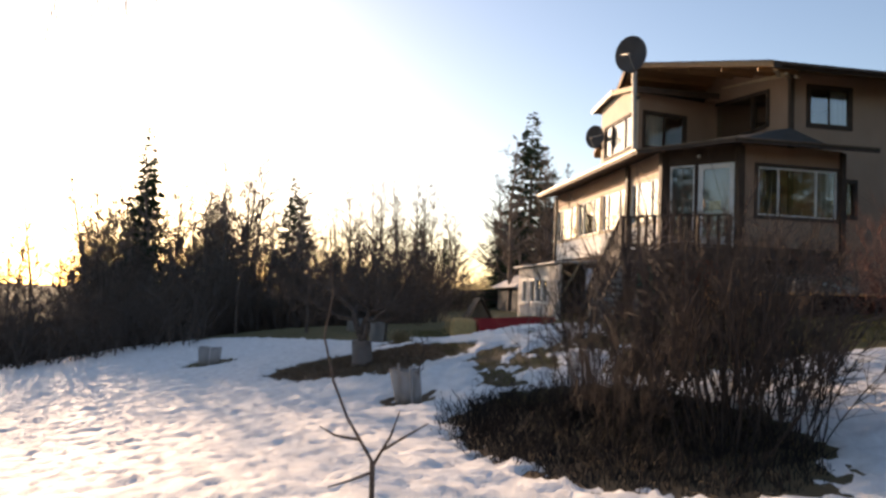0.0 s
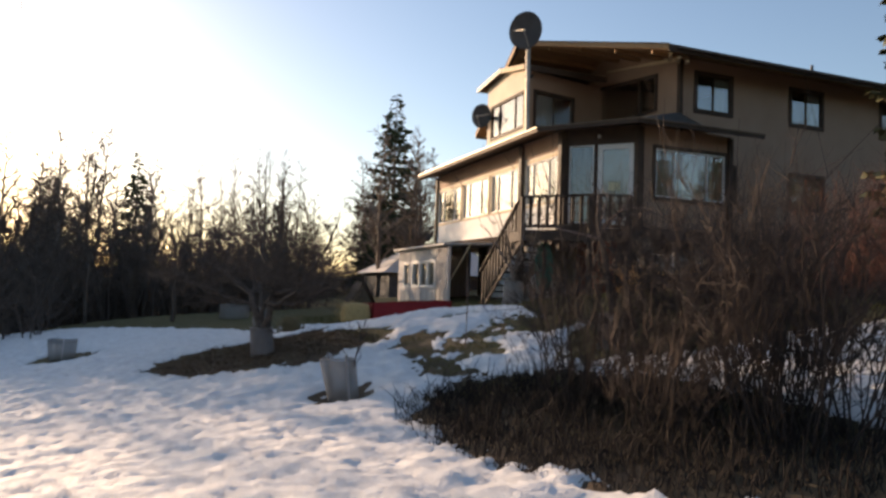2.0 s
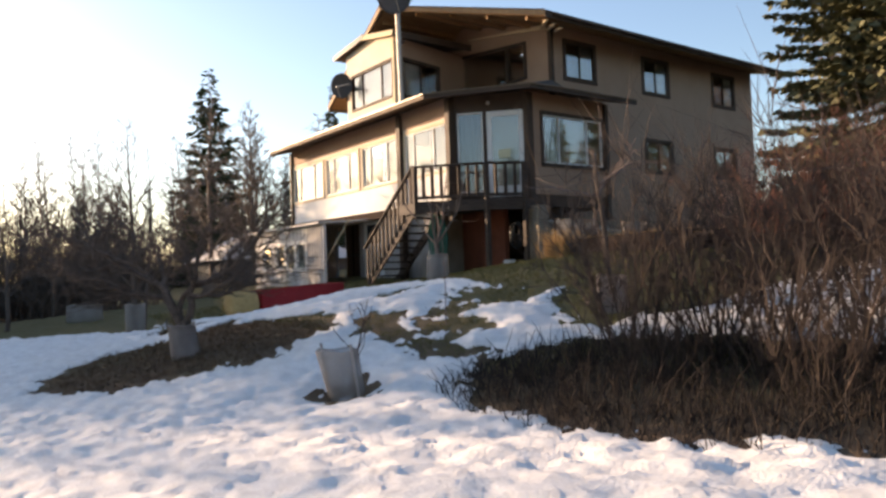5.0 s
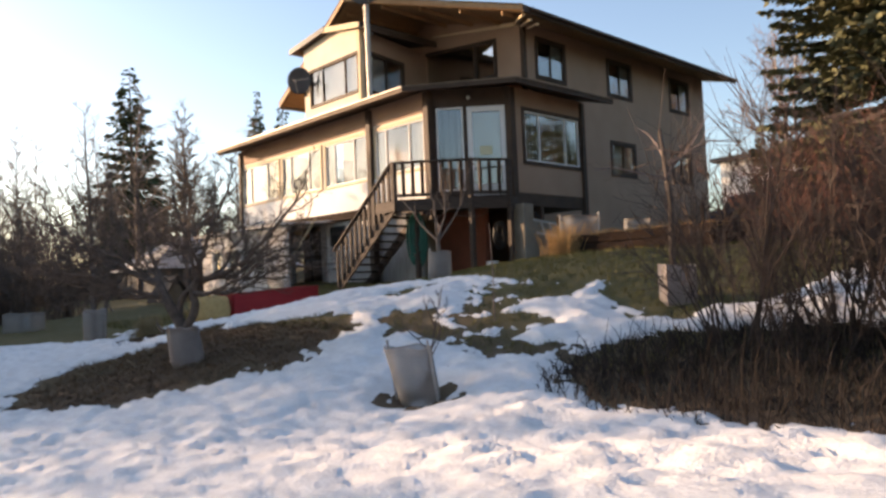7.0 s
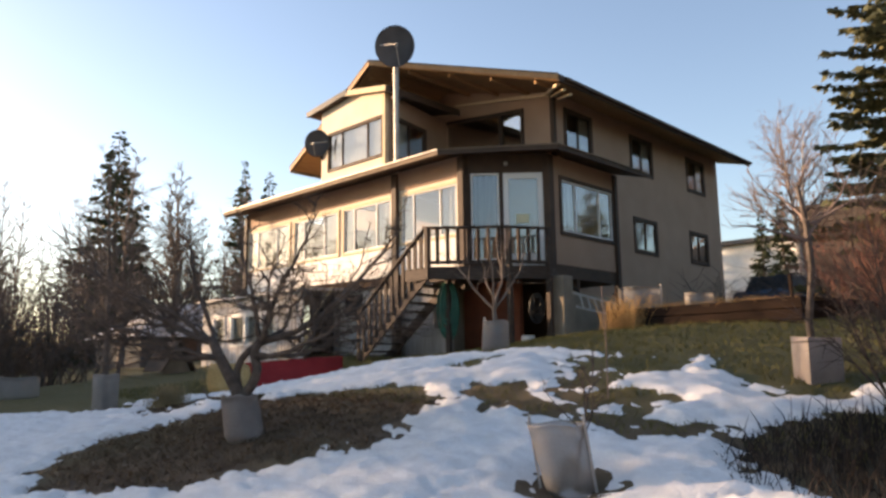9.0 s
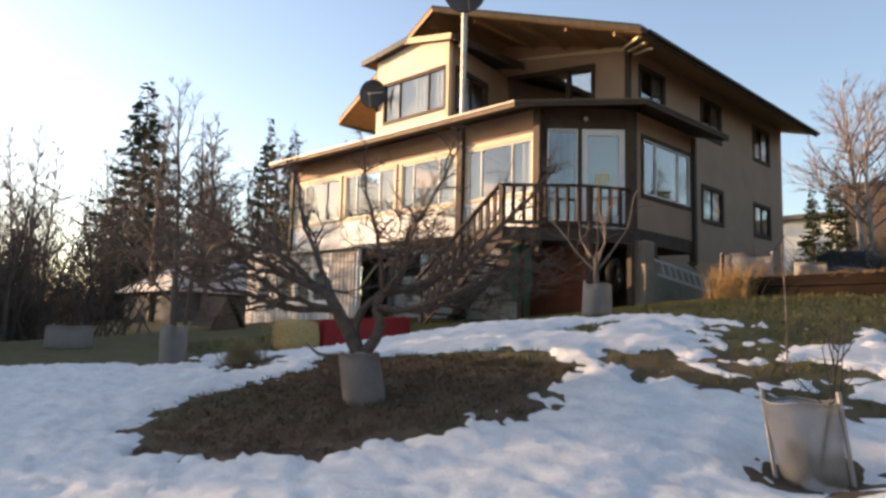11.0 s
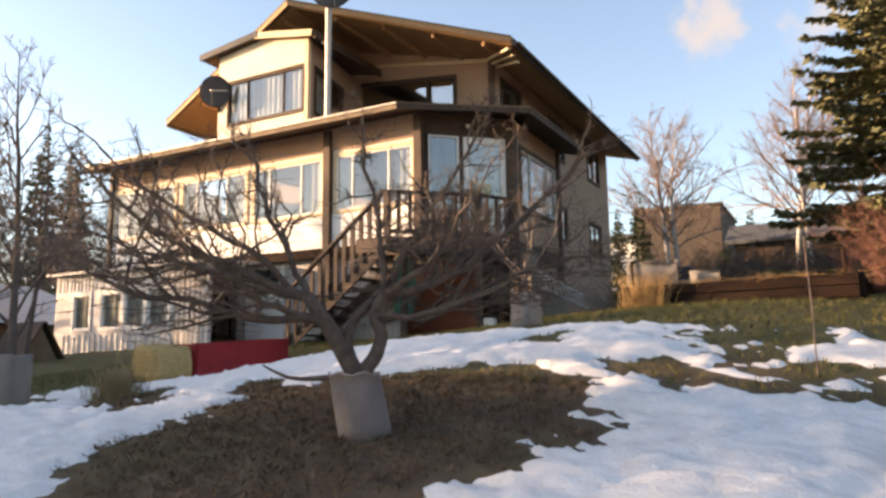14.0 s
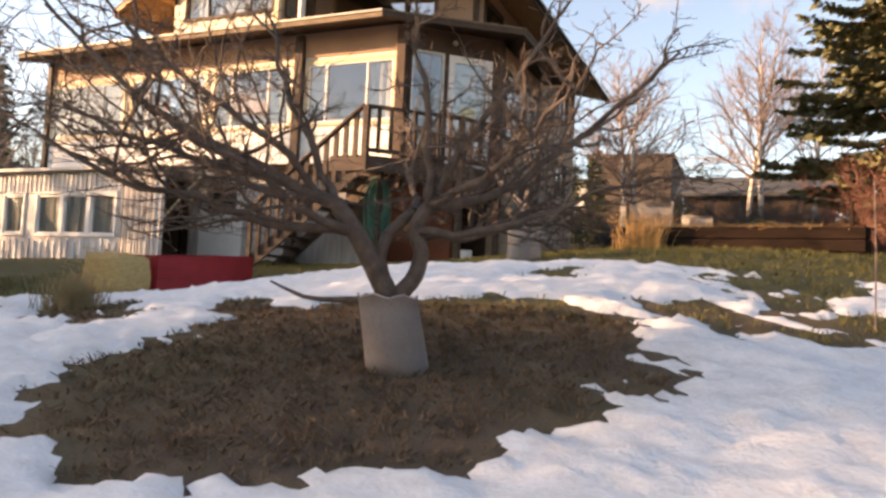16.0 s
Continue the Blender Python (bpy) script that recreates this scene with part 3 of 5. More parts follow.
bm = box(MX0 + 0.19, MX1 - 0.19, MY0 + 0.19, MY1 - 0.19, 6.0, 6.2)
box(MX0 + 0.19, MX1 - 0.19, MY0 + 0.19, MY1 - 0.19, 3.0, 3.2, bm)
box(MX0 + 3, MX0 + 3.1, MY0 + 0.19, MY1 - 0.19, 6.2, 8.4, bm)
box(MX0 + 0.19, MX1 - 0.19, MY0 + 3.5, MY0 + 3.6, 3.2, 6.0, bm)
part("inner_floor", bm, INNER, house)
# main roof: ridge runs out in a prow over the gable
RX = 24.9
tip, er, el = (9.95, RIDGE_Y), (12.05, 18.63), (10.8, 29.31)


def slab(poly, zf, thick, bm=None):
    return prism(poly, [zf(p) - thick for p in poly], [zf(p) for p in poly], bm)


zr, zl = (lambda p: RIDGE_Z - (RIDGE_Y - p[1]) * SR), (lambda p: RIDGE_Z - (p[1] - RIDGE_Y) * SL)
bm = slab([tip, er, (RX, 18.63), (RX, RIDGE_Y)], zr, 0.05)
slab([tip, (RX, RIDGE_Y), (RX, 29.31), el], zl, 0.05, bm)
roof = part("roof", bm, SHINGLE, house, "dark asphalt roof")
bm = slab([(10.1, RIDGE_Y), (12.12, 18.70), (RX - .05, 18.70), (RX - .05, RIDGE_Y)], lambda p: zr(p) - 0.055, RT - 0.06)
slab([(10.1, RIDGE_Y), (RX - .05, RIDGE_Y), (RX - .05, 29.22), (10.87, 29.22)], lambda p: zl(p) - 0.055, RT - 0.06, bm)
part("soffit", bm, SOFFIT, roof, "brown boarded soffit")
# rafters that show under the prow
for y in (19.4, 20.6, 21.8, 23.0, 24.4, 25.6, 26.8, 28.0):
    t = (RIDGE_Y - y) / (RIDGE_Y - er[1]) if y < RIDGE_Y else (y - RIDGE_Y) / (el[1] - RIDGE_Y)
    x0 = tip[0] + ((er if y < RIDGE_Y else el)[0] - tip[0]) * t + 0.3
    z = roof_z(y) - RT - 0.06
    part("rafter", beam((x0, y, z), (MX0, y, z), 0.07, 0.12), SOFFIT, roof)


def board(name, p, q, h, w, mt, drop=0.0, label=""):
    return part(name, beam((p[0], p[1], p[2] - h / 2 - drop), (q[0], q[1], q[2] - h / 2 - drop), w, h), mt, roof, label)


T3, R3, L3 = (tip[0], tip[1], RIDGE_Z), (er[0], er[1], zr(er)), (el[0], el[1], zl(el))
board("rake_board", T3, R3, 0.13, 0.05, SOFFIT, 0.03, "red-brown fascia board")
board("rake_board", T3, L3, 0.13, 0.05, SOFFIT, 0.03, "red-brown fascia board")
board("rake_strip", T3, R3, 0.045, 0.075, FASCIA, -0.012, "thin pale edge strip")
board("rake_strip", T3, L3, 0.045, 0.075, FASCIA, -0.012, "thin pale edge strip")
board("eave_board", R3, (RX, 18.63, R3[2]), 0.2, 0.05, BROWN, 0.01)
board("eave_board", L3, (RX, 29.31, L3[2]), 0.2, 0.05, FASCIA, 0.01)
# lookout tips: their paler wood stands for the sun that catches them
for k in range(3):
    part("lookout", beam((12.2 + k * 0.32, 18.75 + k * 0.02, R3[2] - 0.24 - 0.05 * k), (12.9 + k * 0.3, 19.65, R3[2] - 0.08), 0.1, 0.05), BOARD, roof, "lookout board, pale for the sun on its tip")
# gutter along the long eave
part("gutter", beam((12.3, 18.55, R3[2] - 0.1), (RX, 18.55, R3[2] - 0.1), 0.1, 0.1, None, (0, 0, 1), 0.02), BROWN, roof)

t = Tubes()
t.add([(20.0, 21.0, 9.0), (20.0, 21.0, 9.75)], [0.05, 0.05], 10)
vp = mesh_ob("vent_pipe", t.mesh("vent_pipe"), BLACK, roof)
vp.location = -ORIGIN[roof]

# ---- dormer bay of the top floor ----
DX, DY0, DY1 = 10.0, 23.35, 26.4
md, dl = along((DX, DY1), (DX, DY0))
RDY, RDZ = 24.85, 9.23


def dz(y):
    return RDZ - (y - RDY) * 0.12 if y > RDY else RDZ - (RDY - y) * 0.20


bm = wall(bmesh.new(), md, 0, dl, 6.0, 8.12, 0.14, [(0.4, dl - 0.13, 6.93, 8.08)])
for ya, yb in ((DY0, RDY), (RDY, DY1)):
    prism([(DX, ya), (DX + 0.14, ya), (DX + 0.14, yb), (DX, yb)], 8.12, [dz(ya) - 0.14, dz(ya) - 0.14, dz(yb) - 0.14, dz(yb) - 0.14], bm)
part("dormer_front", bm, CREAM, house, "cream boarded dormer front")
mq, ql = along((DX + 0.14, DY0), (MX0, DY0 + 0.68))
part("dormer_side", wall(bmesh.new(), mq, 0, ql, 6.0, dz(DY0) - 0.15, 0.14, [(0.25, 1.9, 6.95, 8.1)]), TAN, house)
part("dormer_side", box(DX + 0.14, MX0, DY1 - 0.14, DY1, 6.0, dz(DY1) - 0.15), CREAM, house)
window(house, md, 0.4, dl - 0.13, 6.93, 8.08, (0.26, 0.74), BROWN, 0.06, BROWN, (0, 1, 2), "window", 0.06, SHEER)
window(house, mq, 0.25, 1.9, 6.95, 8.1, (0.5,), BROWN, 0.09, BROWN, (0,), "window", 0.06, SHEER)
part("dormer_fascia", beam((9.84, 23.03, dz(23.05) - 0.1), (12.9, 23.03, dz(23.05) - 0.1), 0.05, 0.2), BROWN, house)
part("dormer_corner", box(DX - 0.03, DX + 0.1, DY0 - 0.03, DY0 + 0.1, 6.2, dz(DY0) - 0.15), BOARD, house)
bm = prism([(9.82, RDY), (MX0, RDY), (MX0, 26.9), (9.82, 26.9)], [dz(RDY) - 0.12, dz(RDY) - 0.12, dz(26.9) - 0.12, dz(26.9) - 0.12], [dz(RDY), dz(RDY), dz(26.9), dz(26.9)])
prism([(9.82, 23.05), (MX0 - .45, 23.05), (MX0 - .45, RDY), (9.82, RDY)], [dz(23.05) - 0.14, dz(23.05) - 0.14, dz(RDY) - 0.12, dz(RDY) - 0.12], [dz(23.05), dz(23.05), dz(RDY), dz(RDY)], bm)
droof = part("dormer_roof", bm, BROWN, house, "dark dormer roof with black edge")
part("rake_board", beam((9.79, RDY + 0.1, dz(RDY) - 0.09), (9.79, 23.08, dz(23.05) - 0.07), 0.04, 0.17), BOARD, droof, "pale rake board")
part("rake_board", beam((9.79, RDY, dz(RDY) - 0.06), (9.79, 26.92, dz(26.9) - 0.06), 0.06, 0.17), BLACK, droof, "black edged rake board")

# ---- sunroom ----
SX, C1, C2, SXE = 9.4, (9.4, 19.75), (10.85, 18.2), 13.9
SZ0, SZ1, SEND = 3.2, 6.0, 29.7
mf, fl = along((SX, SEND), C1)


def fu(y):
    return SEND - y


fw = [(29.55, 27.22), (26.92, 24.74), (24.44, 22.4), (21.98, 19.95)]
holes = [(fu(a), fu(b), 4.05, 5.32) for a, b in fw]
part("sunroom_front", wall(bmesh.new(), mf, 0, fl, SZ0, SZ1, 0.14, holes), CREAM, house, "cream panelled sunroom front")
for k, (a, b) in enumerate(fw):
    window(house, mf, fu(a), fu(b), 4.05, 5.32, (0.22, 0.7), BOARD, 0.07, WHITE, (0, 2))
# skirt under the windows, its white standing for full sun on cream panels
part("skirt_panel", wall(bmesh.new(), mf @ Matrix.Translation((0, 0.022, 0)), 0.1, fl - 0.12, SZ0 - 0.02, 3.96, 0.02, []), SKIRT, house, "panel under the sunroom windows, whitened for the sun on it")
# brown upper band under the eave
part("frieze", wall(bmesh.new(), mf @ Matrix.Translation((0, 0.03, 0)), 0, fl, 5.48, SZ1, 0.028, []), TAN, house)
mc, cl = along(C1, C2)
door_u = (cl - 1.14, cl - 0.16)
part("sunroom_corner", wall(bmesh.new(), mc, 0, cl, SZ0, SZ1, 0.14, [(0.18, door_u[0] - 0.1, 3.35, 5.52), (door_u[0], door_u[1], 3.2, 5.52)]), BROWN, house, "brown corner wall with glazed door")
window(house, mc, 0.18, door_u[0] - 0.1, 3.35, 5.52, (), BROWN, 0.04, WHITE, (0,), "window", 0.06, GREYCLOTH)
# white glazed door
bm = bmesh.new()
a, b = door_u
for u0, u1, z0, z1 in ((a, b, 3.2, 3.5), (a, b, 5.38, 5.52), (a, a + 0.13, 3.5, 5.38), (b - 0.13, b, 3.5, 5.38)):
    box(u0, u1, -0.05, 0.0, z0, z1, bm, 0, mc)
door = part("door", bm, WHITE, house, "white door with a large glass light")
p = part("pane", box(a + 0.13, b - 0.13, -0.03, -0.022, 3.5, 5.38, None, 0, mc), GLASS, door)
p.visible_shadow = False
part("blind", box(a + 0.15, b - 0.15, -0.062, -0.055, 3.52, 5.36, None, 0, mc), CURTAIN, door)
part("notice", box(a + 0.3, a + 0.62, -0.02, -0.012, 4.25, 4.48, None, 0, mc), YELLOW, door, "small pale yellow notice")
part("handle", box(a + 0.03, a + 0.09, 0.0, 0.06, 4.15, 4.22, None, 0.01, mc), STEEL, door)
mb, bl = along(C2, (SXE, C2[1]))
part("sunroom_side", wall(bmesh.new(), mb, 0, bl, SZ0 + 0.05, SZ1, 0.14, [(0.5, 2.85, 4.1, 5.42)]), TAN, house)
window(house, mb, 0.5, 2.85, 4.1, 5.42, (0.26, 0.74), BROWN, 0.1, WHITE, (0, 2), "window", 0.06, DRAPE)
part("sunroom_end", box(SXE - 0.14, SXE, C2[1] + 0.14, MY0, SZ0, SZ1), TAN, house)
part("sunroom_end", box(SX + 0.14, MX0, SEND - 0.14, SEND, SZ0, SZ1), CREAM, house)
part("rim_joist", prism([(SX + .02, 21.0), C1, C2, (SXE, C2[1]), (SXE, MY0), (MX0, 21.0)], 2.92, SZ0 + 0.04), BROWN, house, "dark floor edge")
part("sunroom_floor", prism([(SX + 0.02, SEND), (SX + 0.02, 21.0), (MX0, 21.0), (MX0, SEND)], 3.0, SZ0), BROWN, house)
for (px, py), s in ((C1, 0.2), (C2, 0.2), ((SXE, C2[1]), 0.16), ((SX, 22.19), 0.2), ((SX, SEND), 0.14)):
    part("post", box(px - s / 2 - 0.03, px + s / 2 - 0.03, py - s / 2, py + s / 2, 1.0 if py in (22.19,) else 2.6, SZ1 - 0.05, None, 0.01), BROWN, house, "dark brown post")
# sunroom roof
ez = 5.98
O = [(8.95, 30.35), (8.6, 29.9), (8.62, 19.85), (10.32, 17.55), (14.45, 17.5)]
rfz = lambda x: ez + (x - 8.6) * 0.245
I = [(MX0 - 0.02, 30.35), (MX0 - 0.02, 22.6), (MX0 - 0.02, 19.73), (14.45, 19.73)]
rt = bmesh.new()


def plate(bm, pts, thick):
    a = [bm.verts.new(p) for p in pts]
    b = [bm.verts.new((p[0], p[1], p[2] - thick)) for p in pts]
    bm.faces.new(a); bm.faces.new(b)
    n = len(pts)
    for i in range(n):
        bm.faces.new((a[i], a[(i + 1) % n], b[(i + 1) % n], b[i]))


planes = [[(*O[0], ez + .06), (*O[1], ez), (*O[2], ez), (*I[1], 7.14), (*I[0], 7.14)], [(*O[2], ez), (*O[3], ez), (*I[2], 6.98), (*I[1], 7.14)], [(*O[3], ez), (*O[4], ez), (*I[3], 6.6), (*I[2], 6.98)]]
for pl in planes:
    plate(rt, pl, 0.05)
low = part("sunroom_roof", rt, SHINGLE, house, "low dark roof with pale fascia")
rt = bmesh.new()
for pl in planes:
    plate(rt, [(x, y, z - 0.055) for x, y, z in pl], 0.05)
part("soffit", rt, BROWN, low)
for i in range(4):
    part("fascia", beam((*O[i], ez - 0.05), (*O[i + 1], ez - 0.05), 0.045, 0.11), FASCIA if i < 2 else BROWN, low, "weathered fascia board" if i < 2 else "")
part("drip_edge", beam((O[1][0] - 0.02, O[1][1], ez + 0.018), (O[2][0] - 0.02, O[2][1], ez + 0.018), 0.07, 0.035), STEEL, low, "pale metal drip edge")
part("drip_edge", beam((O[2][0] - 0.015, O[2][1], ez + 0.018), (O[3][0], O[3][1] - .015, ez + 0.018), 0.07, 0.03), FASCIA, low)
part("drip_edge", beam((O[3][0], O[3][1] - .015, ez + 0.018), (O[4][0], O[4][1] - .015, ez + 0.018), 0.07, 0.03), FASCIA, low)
part("eave_light", box(9.95, 10.05, 18.83, 18.93, 5.67, 5.77, None, 0.03), STEEL, house, "small metal eave light, off")
# lower storey under the sunroom
LX = 9.55
ml, ll = along((LX, SEND), (LX, 21.0))
part("lower_wall", wall(bmesh.new(), ml, 0, ll, 0.7, 3.0, 0.14, [(SEND - 24.85, SEND - 23.6, 1.0, 2.98), (SEND - 26.8, SEND - 25.1, 1.1, 2.95)]), GREYWOOD, house, "weathered lower wall")
m = ml
a, b = SEND - 24.85, SEND - 23.6
gd = part("garden_door", box(a + 0.02, b - 0.02, -0.06, -0.015, 1.05, 2.95, None, 0.01, m), WHITE, house, "white garden door with a dark light")
part("pane", box(a + 0.25, b - 0.2, -0.014, -0.008, 2.25, 2.85, None, 0, m), BLACK, gd)
part("handle", box(b - 0.16, b - 0.1, -0.015, 0.05, 1.95, 2.05, None, 0.01, m), STEEL, gd)
a, b = SEND - 26.8, SEND - 25.1
sd = part("screen_door", box(a, b, -0.5, -0.44, 1.0, 3.0, None, 0, m), BROWN, house, "dark recessed screen doorway")
for u in (a + 0.5, a + 1.05, a + 1.5):
    part("stile", box(u, u + 0.06, -0.44, -0.40, 1.05, 2.95, None, 0, m), TIMBER, sd)
part("crossbar", box(a + .1, b - .1, -0.44, -0.39, 1.9, 1.97, None, 0, m), BLACK, sd)
part("lintel", beam((9.38, 21.2, 3.08), (9.38, 29.6, 3.15), 0.08, 0.22), TIMBER, house)
# red board wall and pillars under the deck
part("red_wall", box(10.6, 10.75, 19.05, 21.0, 0.95, 2.95), REDWALL, house, "brick-red boarded wall under the deck")
part("return_wall", box(9.69, 10.6, 20.9, 21.0, 0.9, 2.98), CONCRETE, house)
part("low_panel", box(9.5, 9.6, 20.35, 22.0, 0.9, 1.75), GREYWOOD, house)
part("pillar", box(10.6, 11.0, 17.72, 18.15, 1.0, 2.9, None, 0.02), CONCRETE, house, "concrete pillar")
part("retaining_wall", box(11.0, 14.2, 18.2, 18.4, 0.9, 2.55), CONCRETE, house, "shaded concrete side wall")
part("lower_back", box(11.9, 12.0, 18.2, 21.0, 0.9, 2.92), BROWN, house)

# ---- deck and stairs ----
DZ = 3.1
deck = thing("deck", (9.4, 19.0, DZ), "dark-stained wooden corner deck with a slatted rail", "deck")
dp = [(8.22, 20.6), (8.22, 19.85), (9.5, 18.45), (10.4, 17.98), (10.85, 18.1), (9.35, 19.75), (9.35, 20.6)]
part("deck_floor", prism(dp, DZ - 0.04, DZ), DECK, deck)
for p, q in zip(dp[:4], dp[1:5]):
    part("rim", beam((*p, DZ - 0.17), (*q, DZ - 0.17), 0.05, 0.25), DECK, deck)
for p in (dp[1], dp[2], dp[3]):
    part("deck_post", box(p[0] - 0.06, p[0] + 0.06, p[1] - 0.06, p[1] + 0.06, DZ - 0.3 if p == dp[1] else gz(*p) - 0.1, DZ + 0.93, None, 0.008), DECK, deck)
for p, q in zip(dp[1:3], dp[2:4]):
    part("top_rail", beam((*p, DZ + 0.92), (*q, DZ + 0.92), 0.14, 0.05, None, (0, 0, 1), 0.008), DECK, deck)
    part("bottom_rail", beam((*p, DZ + 0.1), (*q, DZ + 0.1), 0.05, 0.08), DECK, deck)
    n = int((Vector(q) - Vector(p)).length / 0.22)
    for k in range(1, n):
        b = Vector(p).lerp(Vector(q), k / n)
        part("baluster", box(b.x - 0.04, b.x + 0.04, b.y - 0.025, b.y + 0.025, DZ + 0.05, DZ + 0.9), DECK, deck)

stairs = thing("outdoor_staircase", (8.7, 22.4, 1.0), "dark wooden open stair with a slatted handrail", "stairs")
y0, y1, z0, z1 = 22.4, 19.9, 1.0, DZ
for x in (8.27, 9.2):
    part("stringer", beam((x, y0, z0 - 0.02), (x, y1, z1 - 0.14), 0.05, 0.24), DECK, stairs)
N = 11
for k in range(1, N):
    f = k / N
    part("tread", box(8.3, 9.17, y0 + (y1 - y0) * f - 0.15, y0 + (y1 - y0) * f + 0.11, z0 + (z1 - z0) * f - 0.02, z0 + (z1 - z0) * f + 0.025, None, 0.006), DECK, stairs)
part("handrail", beam((8.22, y0 + 0.12, z0 + 1.0), (8.22, y1, z1 + 0.95), 0.12, 0.06, None, (0, 0, 1), 0.01), DECK, stairs)
for k in range(12):
    f = (k + 0.2) / 12
    y, z = y0 + (y1 - y0) * f, z0 + (z1 - z0) * f
    part("baluster", box(8.20, 8.25, y - 0.045, y + 0.045, z - 0.02, z + 0.98), DECK, stairs)
# ---- lean-to ----
lean = thing("lean_to", (7.8, 27.0, 1.0), "grey weathered lean-to greenhouse with a strip of windows", "greenhouse")
mt, tl = along((7.8, 29.6), (7.8, 24.35))
w4 = [(0.75, 1.35), (1.8, 2.5), (2.62, 3.3), (3.42, 4.1)]
part("front_wall", wall(bmesh.new(), mt, 0, tl, 0.6, 2.85, 0.1, [(a, b, 1.5, 2.35) for a, b in w4]), PALEWOOD, lean)
# white cloth close behind each pane stands in for the sunlit interior
for a, b in w4:
    window(lean, mt, a, b, 1.5, 2.35, (), WHITE, 0.06, WHITE, (0,), "window", 0.03, SHEER, 0.055)
for k in range(12):
    u = 4.28 + k * 0.08
    part("batten", box(u, u + 0.04, 0.002, 0.03, 1.0, 2.8, None, 0, mt), PALEWOOD if k % 2 else GREYWOOD, lean)
for k in range(30):
    u = 0.12 + k * 0.14
    part("slat", box(u, u + 0.035, 0.002, 0.022, 2.43, 2.84, None, 0, mt), WHITE if k % 2 else PALEWOOD, lean)
part("corner_post", box(7.8, 7.9, 24.27, 24.36, 0.7, 2.85), PALEWOOD, lean)
for k in range(24):
    u = 0.2 * k + 0.35
    part("picket", box(u, u + 0.05, 0.0, 0.025, 0.75, 1.35 + 0.04 * math.sin(k * 2.3), None, 0, mt), WHITE if k % 3 else PALEWOOD, lean)
part("end_wall", box(7.9, 9.5, 29.5, 29.6, 0.6, 2.85), PALEWOOD, lean)
part("roof_sheet", prism([(7.6, 24.2), (9.5, 24.2), (9.5, 29.75), (7.6, 29.75)], [2.86, 2.98, 2.98, 2.86], [2.92, 3.04, 3.04, 2.92]), PALEWOOD, lean, "flat pale roof edge")
part("floor", box(7.9, 9.5, 24.4, 29.5, 0.8, 0.95), BROWN, lean)
prop = beam((8.0, 24.7, 1.6), (8.35, 23.6, 2.95), 0.05, 0.03)
pr = part("prop_stick", prop, BOARD)
tagged(pr, "pale wooden stick leaning against the lean-to", "stick")

# ---- dishes, ladder, hose and other things at the house ----


def dish(at, facing, radius, pole=None, label="", arm_side=1):
    ob = thing("satellite_dish", at, label, "satellite dish")
    d = Vector(facing).normalized()
    m = Matrix.Translation(at) @ d.to_track_quat("Z", "Y").to_matrix().to_4x4()
    bm = bmesh.new()
    rings, seg = 6, 28
    prev = None
    for r in range(rings + 1):
        q = r / rings
        z = 0.22 * radius * q * q
        ring = [bm.verts.new(m @ Vector((radius * q * math.cos(k * 2 * math.pi / seg), 1.06 * radius * q * math.sin(k * 2 * math.pi / seg), z))) for k in range(seg)] if r else [bm.verts.new(m @ Vector((0, 0, 0)))]
        if prev:
            for k in range(seg):
                k2 = (k + 1) % seg
                bm.faces.new((prev[0], ring[k], ring[k2]) if len(prev) == 1 else (prev[k], ring[k], ring[k2], prev[k2]))
        prev = ring
    bmesh.ops.solidify(bm, geom=bm.faces[:], thickness=0.02)
    part("reflector", bm, DISH, ob, "", True)
    tip = m @ Vector((0.15 * radius * arm_side, -0.1 * radius, 0.85 * radius))
    foot = m @ Vector((-0.75 * radius * arm_side, 0.1 * radius, 0.16 * radius))
    part("feed_arm", beam(foot, tip, 0.025, 0.025), STEEL, ob, "pale feed arm")
    part("feed_arm", beam(m @ Vector((0.2 * radius * arm_side, -0.95 * radius, 0.2 * radius)), tip, 0.025, 0.025), STEEL, ob, "pale feed arm")
    part("feed_horn", beam(tip, tip - d * 0.1, 0.07, 0.07, None, (0, 0, 1), 0.01), STEEL, ob)
    part("mount", beam(m @ Vector((0, 0, -0.02)), m @ Vector((0, -0.2 * radius, -0.22)), 0.14, 0.14, None, (0, 0, 1), 0.02), BLACK, ob)
    if pole:
        t = Tubes()
        t.add([pole[0], pole[1]], [0.075, 0.075], 12)
        p = mesh_ob("pole", t.mesh("pole"), STEEL, None)
        p.parent, p.location = ob, -Vector(at)
        tagged(p, "pale metal pole")
        part("bracket", box(pole[0][0] - 0.11, pole[0][0] + 0.11, pole[0][1] - 0.11, pole[0][1] + 0.11, 8.25, 8.32), BROWN, ob)
    return ob


dish((9.38, 22.2, 9.62), (-0.75, -0.62, -0.12), 0.56, ((9.62, 22.42, 6.1), (9.5, 22.32, 9.5)), "large dark round satellite dish on a tall metal pole")
d2 = dish((9.72, 26.22, 7.8), (-0.80, -0.58, -0.10), 0.41, None, "dark satellite dish on the dormer corner", -1)
part("wall_arm", beam((9.9, 26.3, 7.72), (9.99, 26.36, 7.35), 0.06, 0.06), BLACK, d2)

lad = thing("ladder", (12.4, 17.62, 2.2), "pale aluminium ladder hung under the sunroom floor", "ladder")
pa, pb = Vector((10.95, 17.72, 2.5)), Vector((13.95, 17.66, 2.2))
off = Vector((0, -0.1, -0.34))
for o in (Vector((0, 0, 0)), off):
    part("rail", beam(pa + o, pb + o, 0.03, 0.06), STEEL, lad)
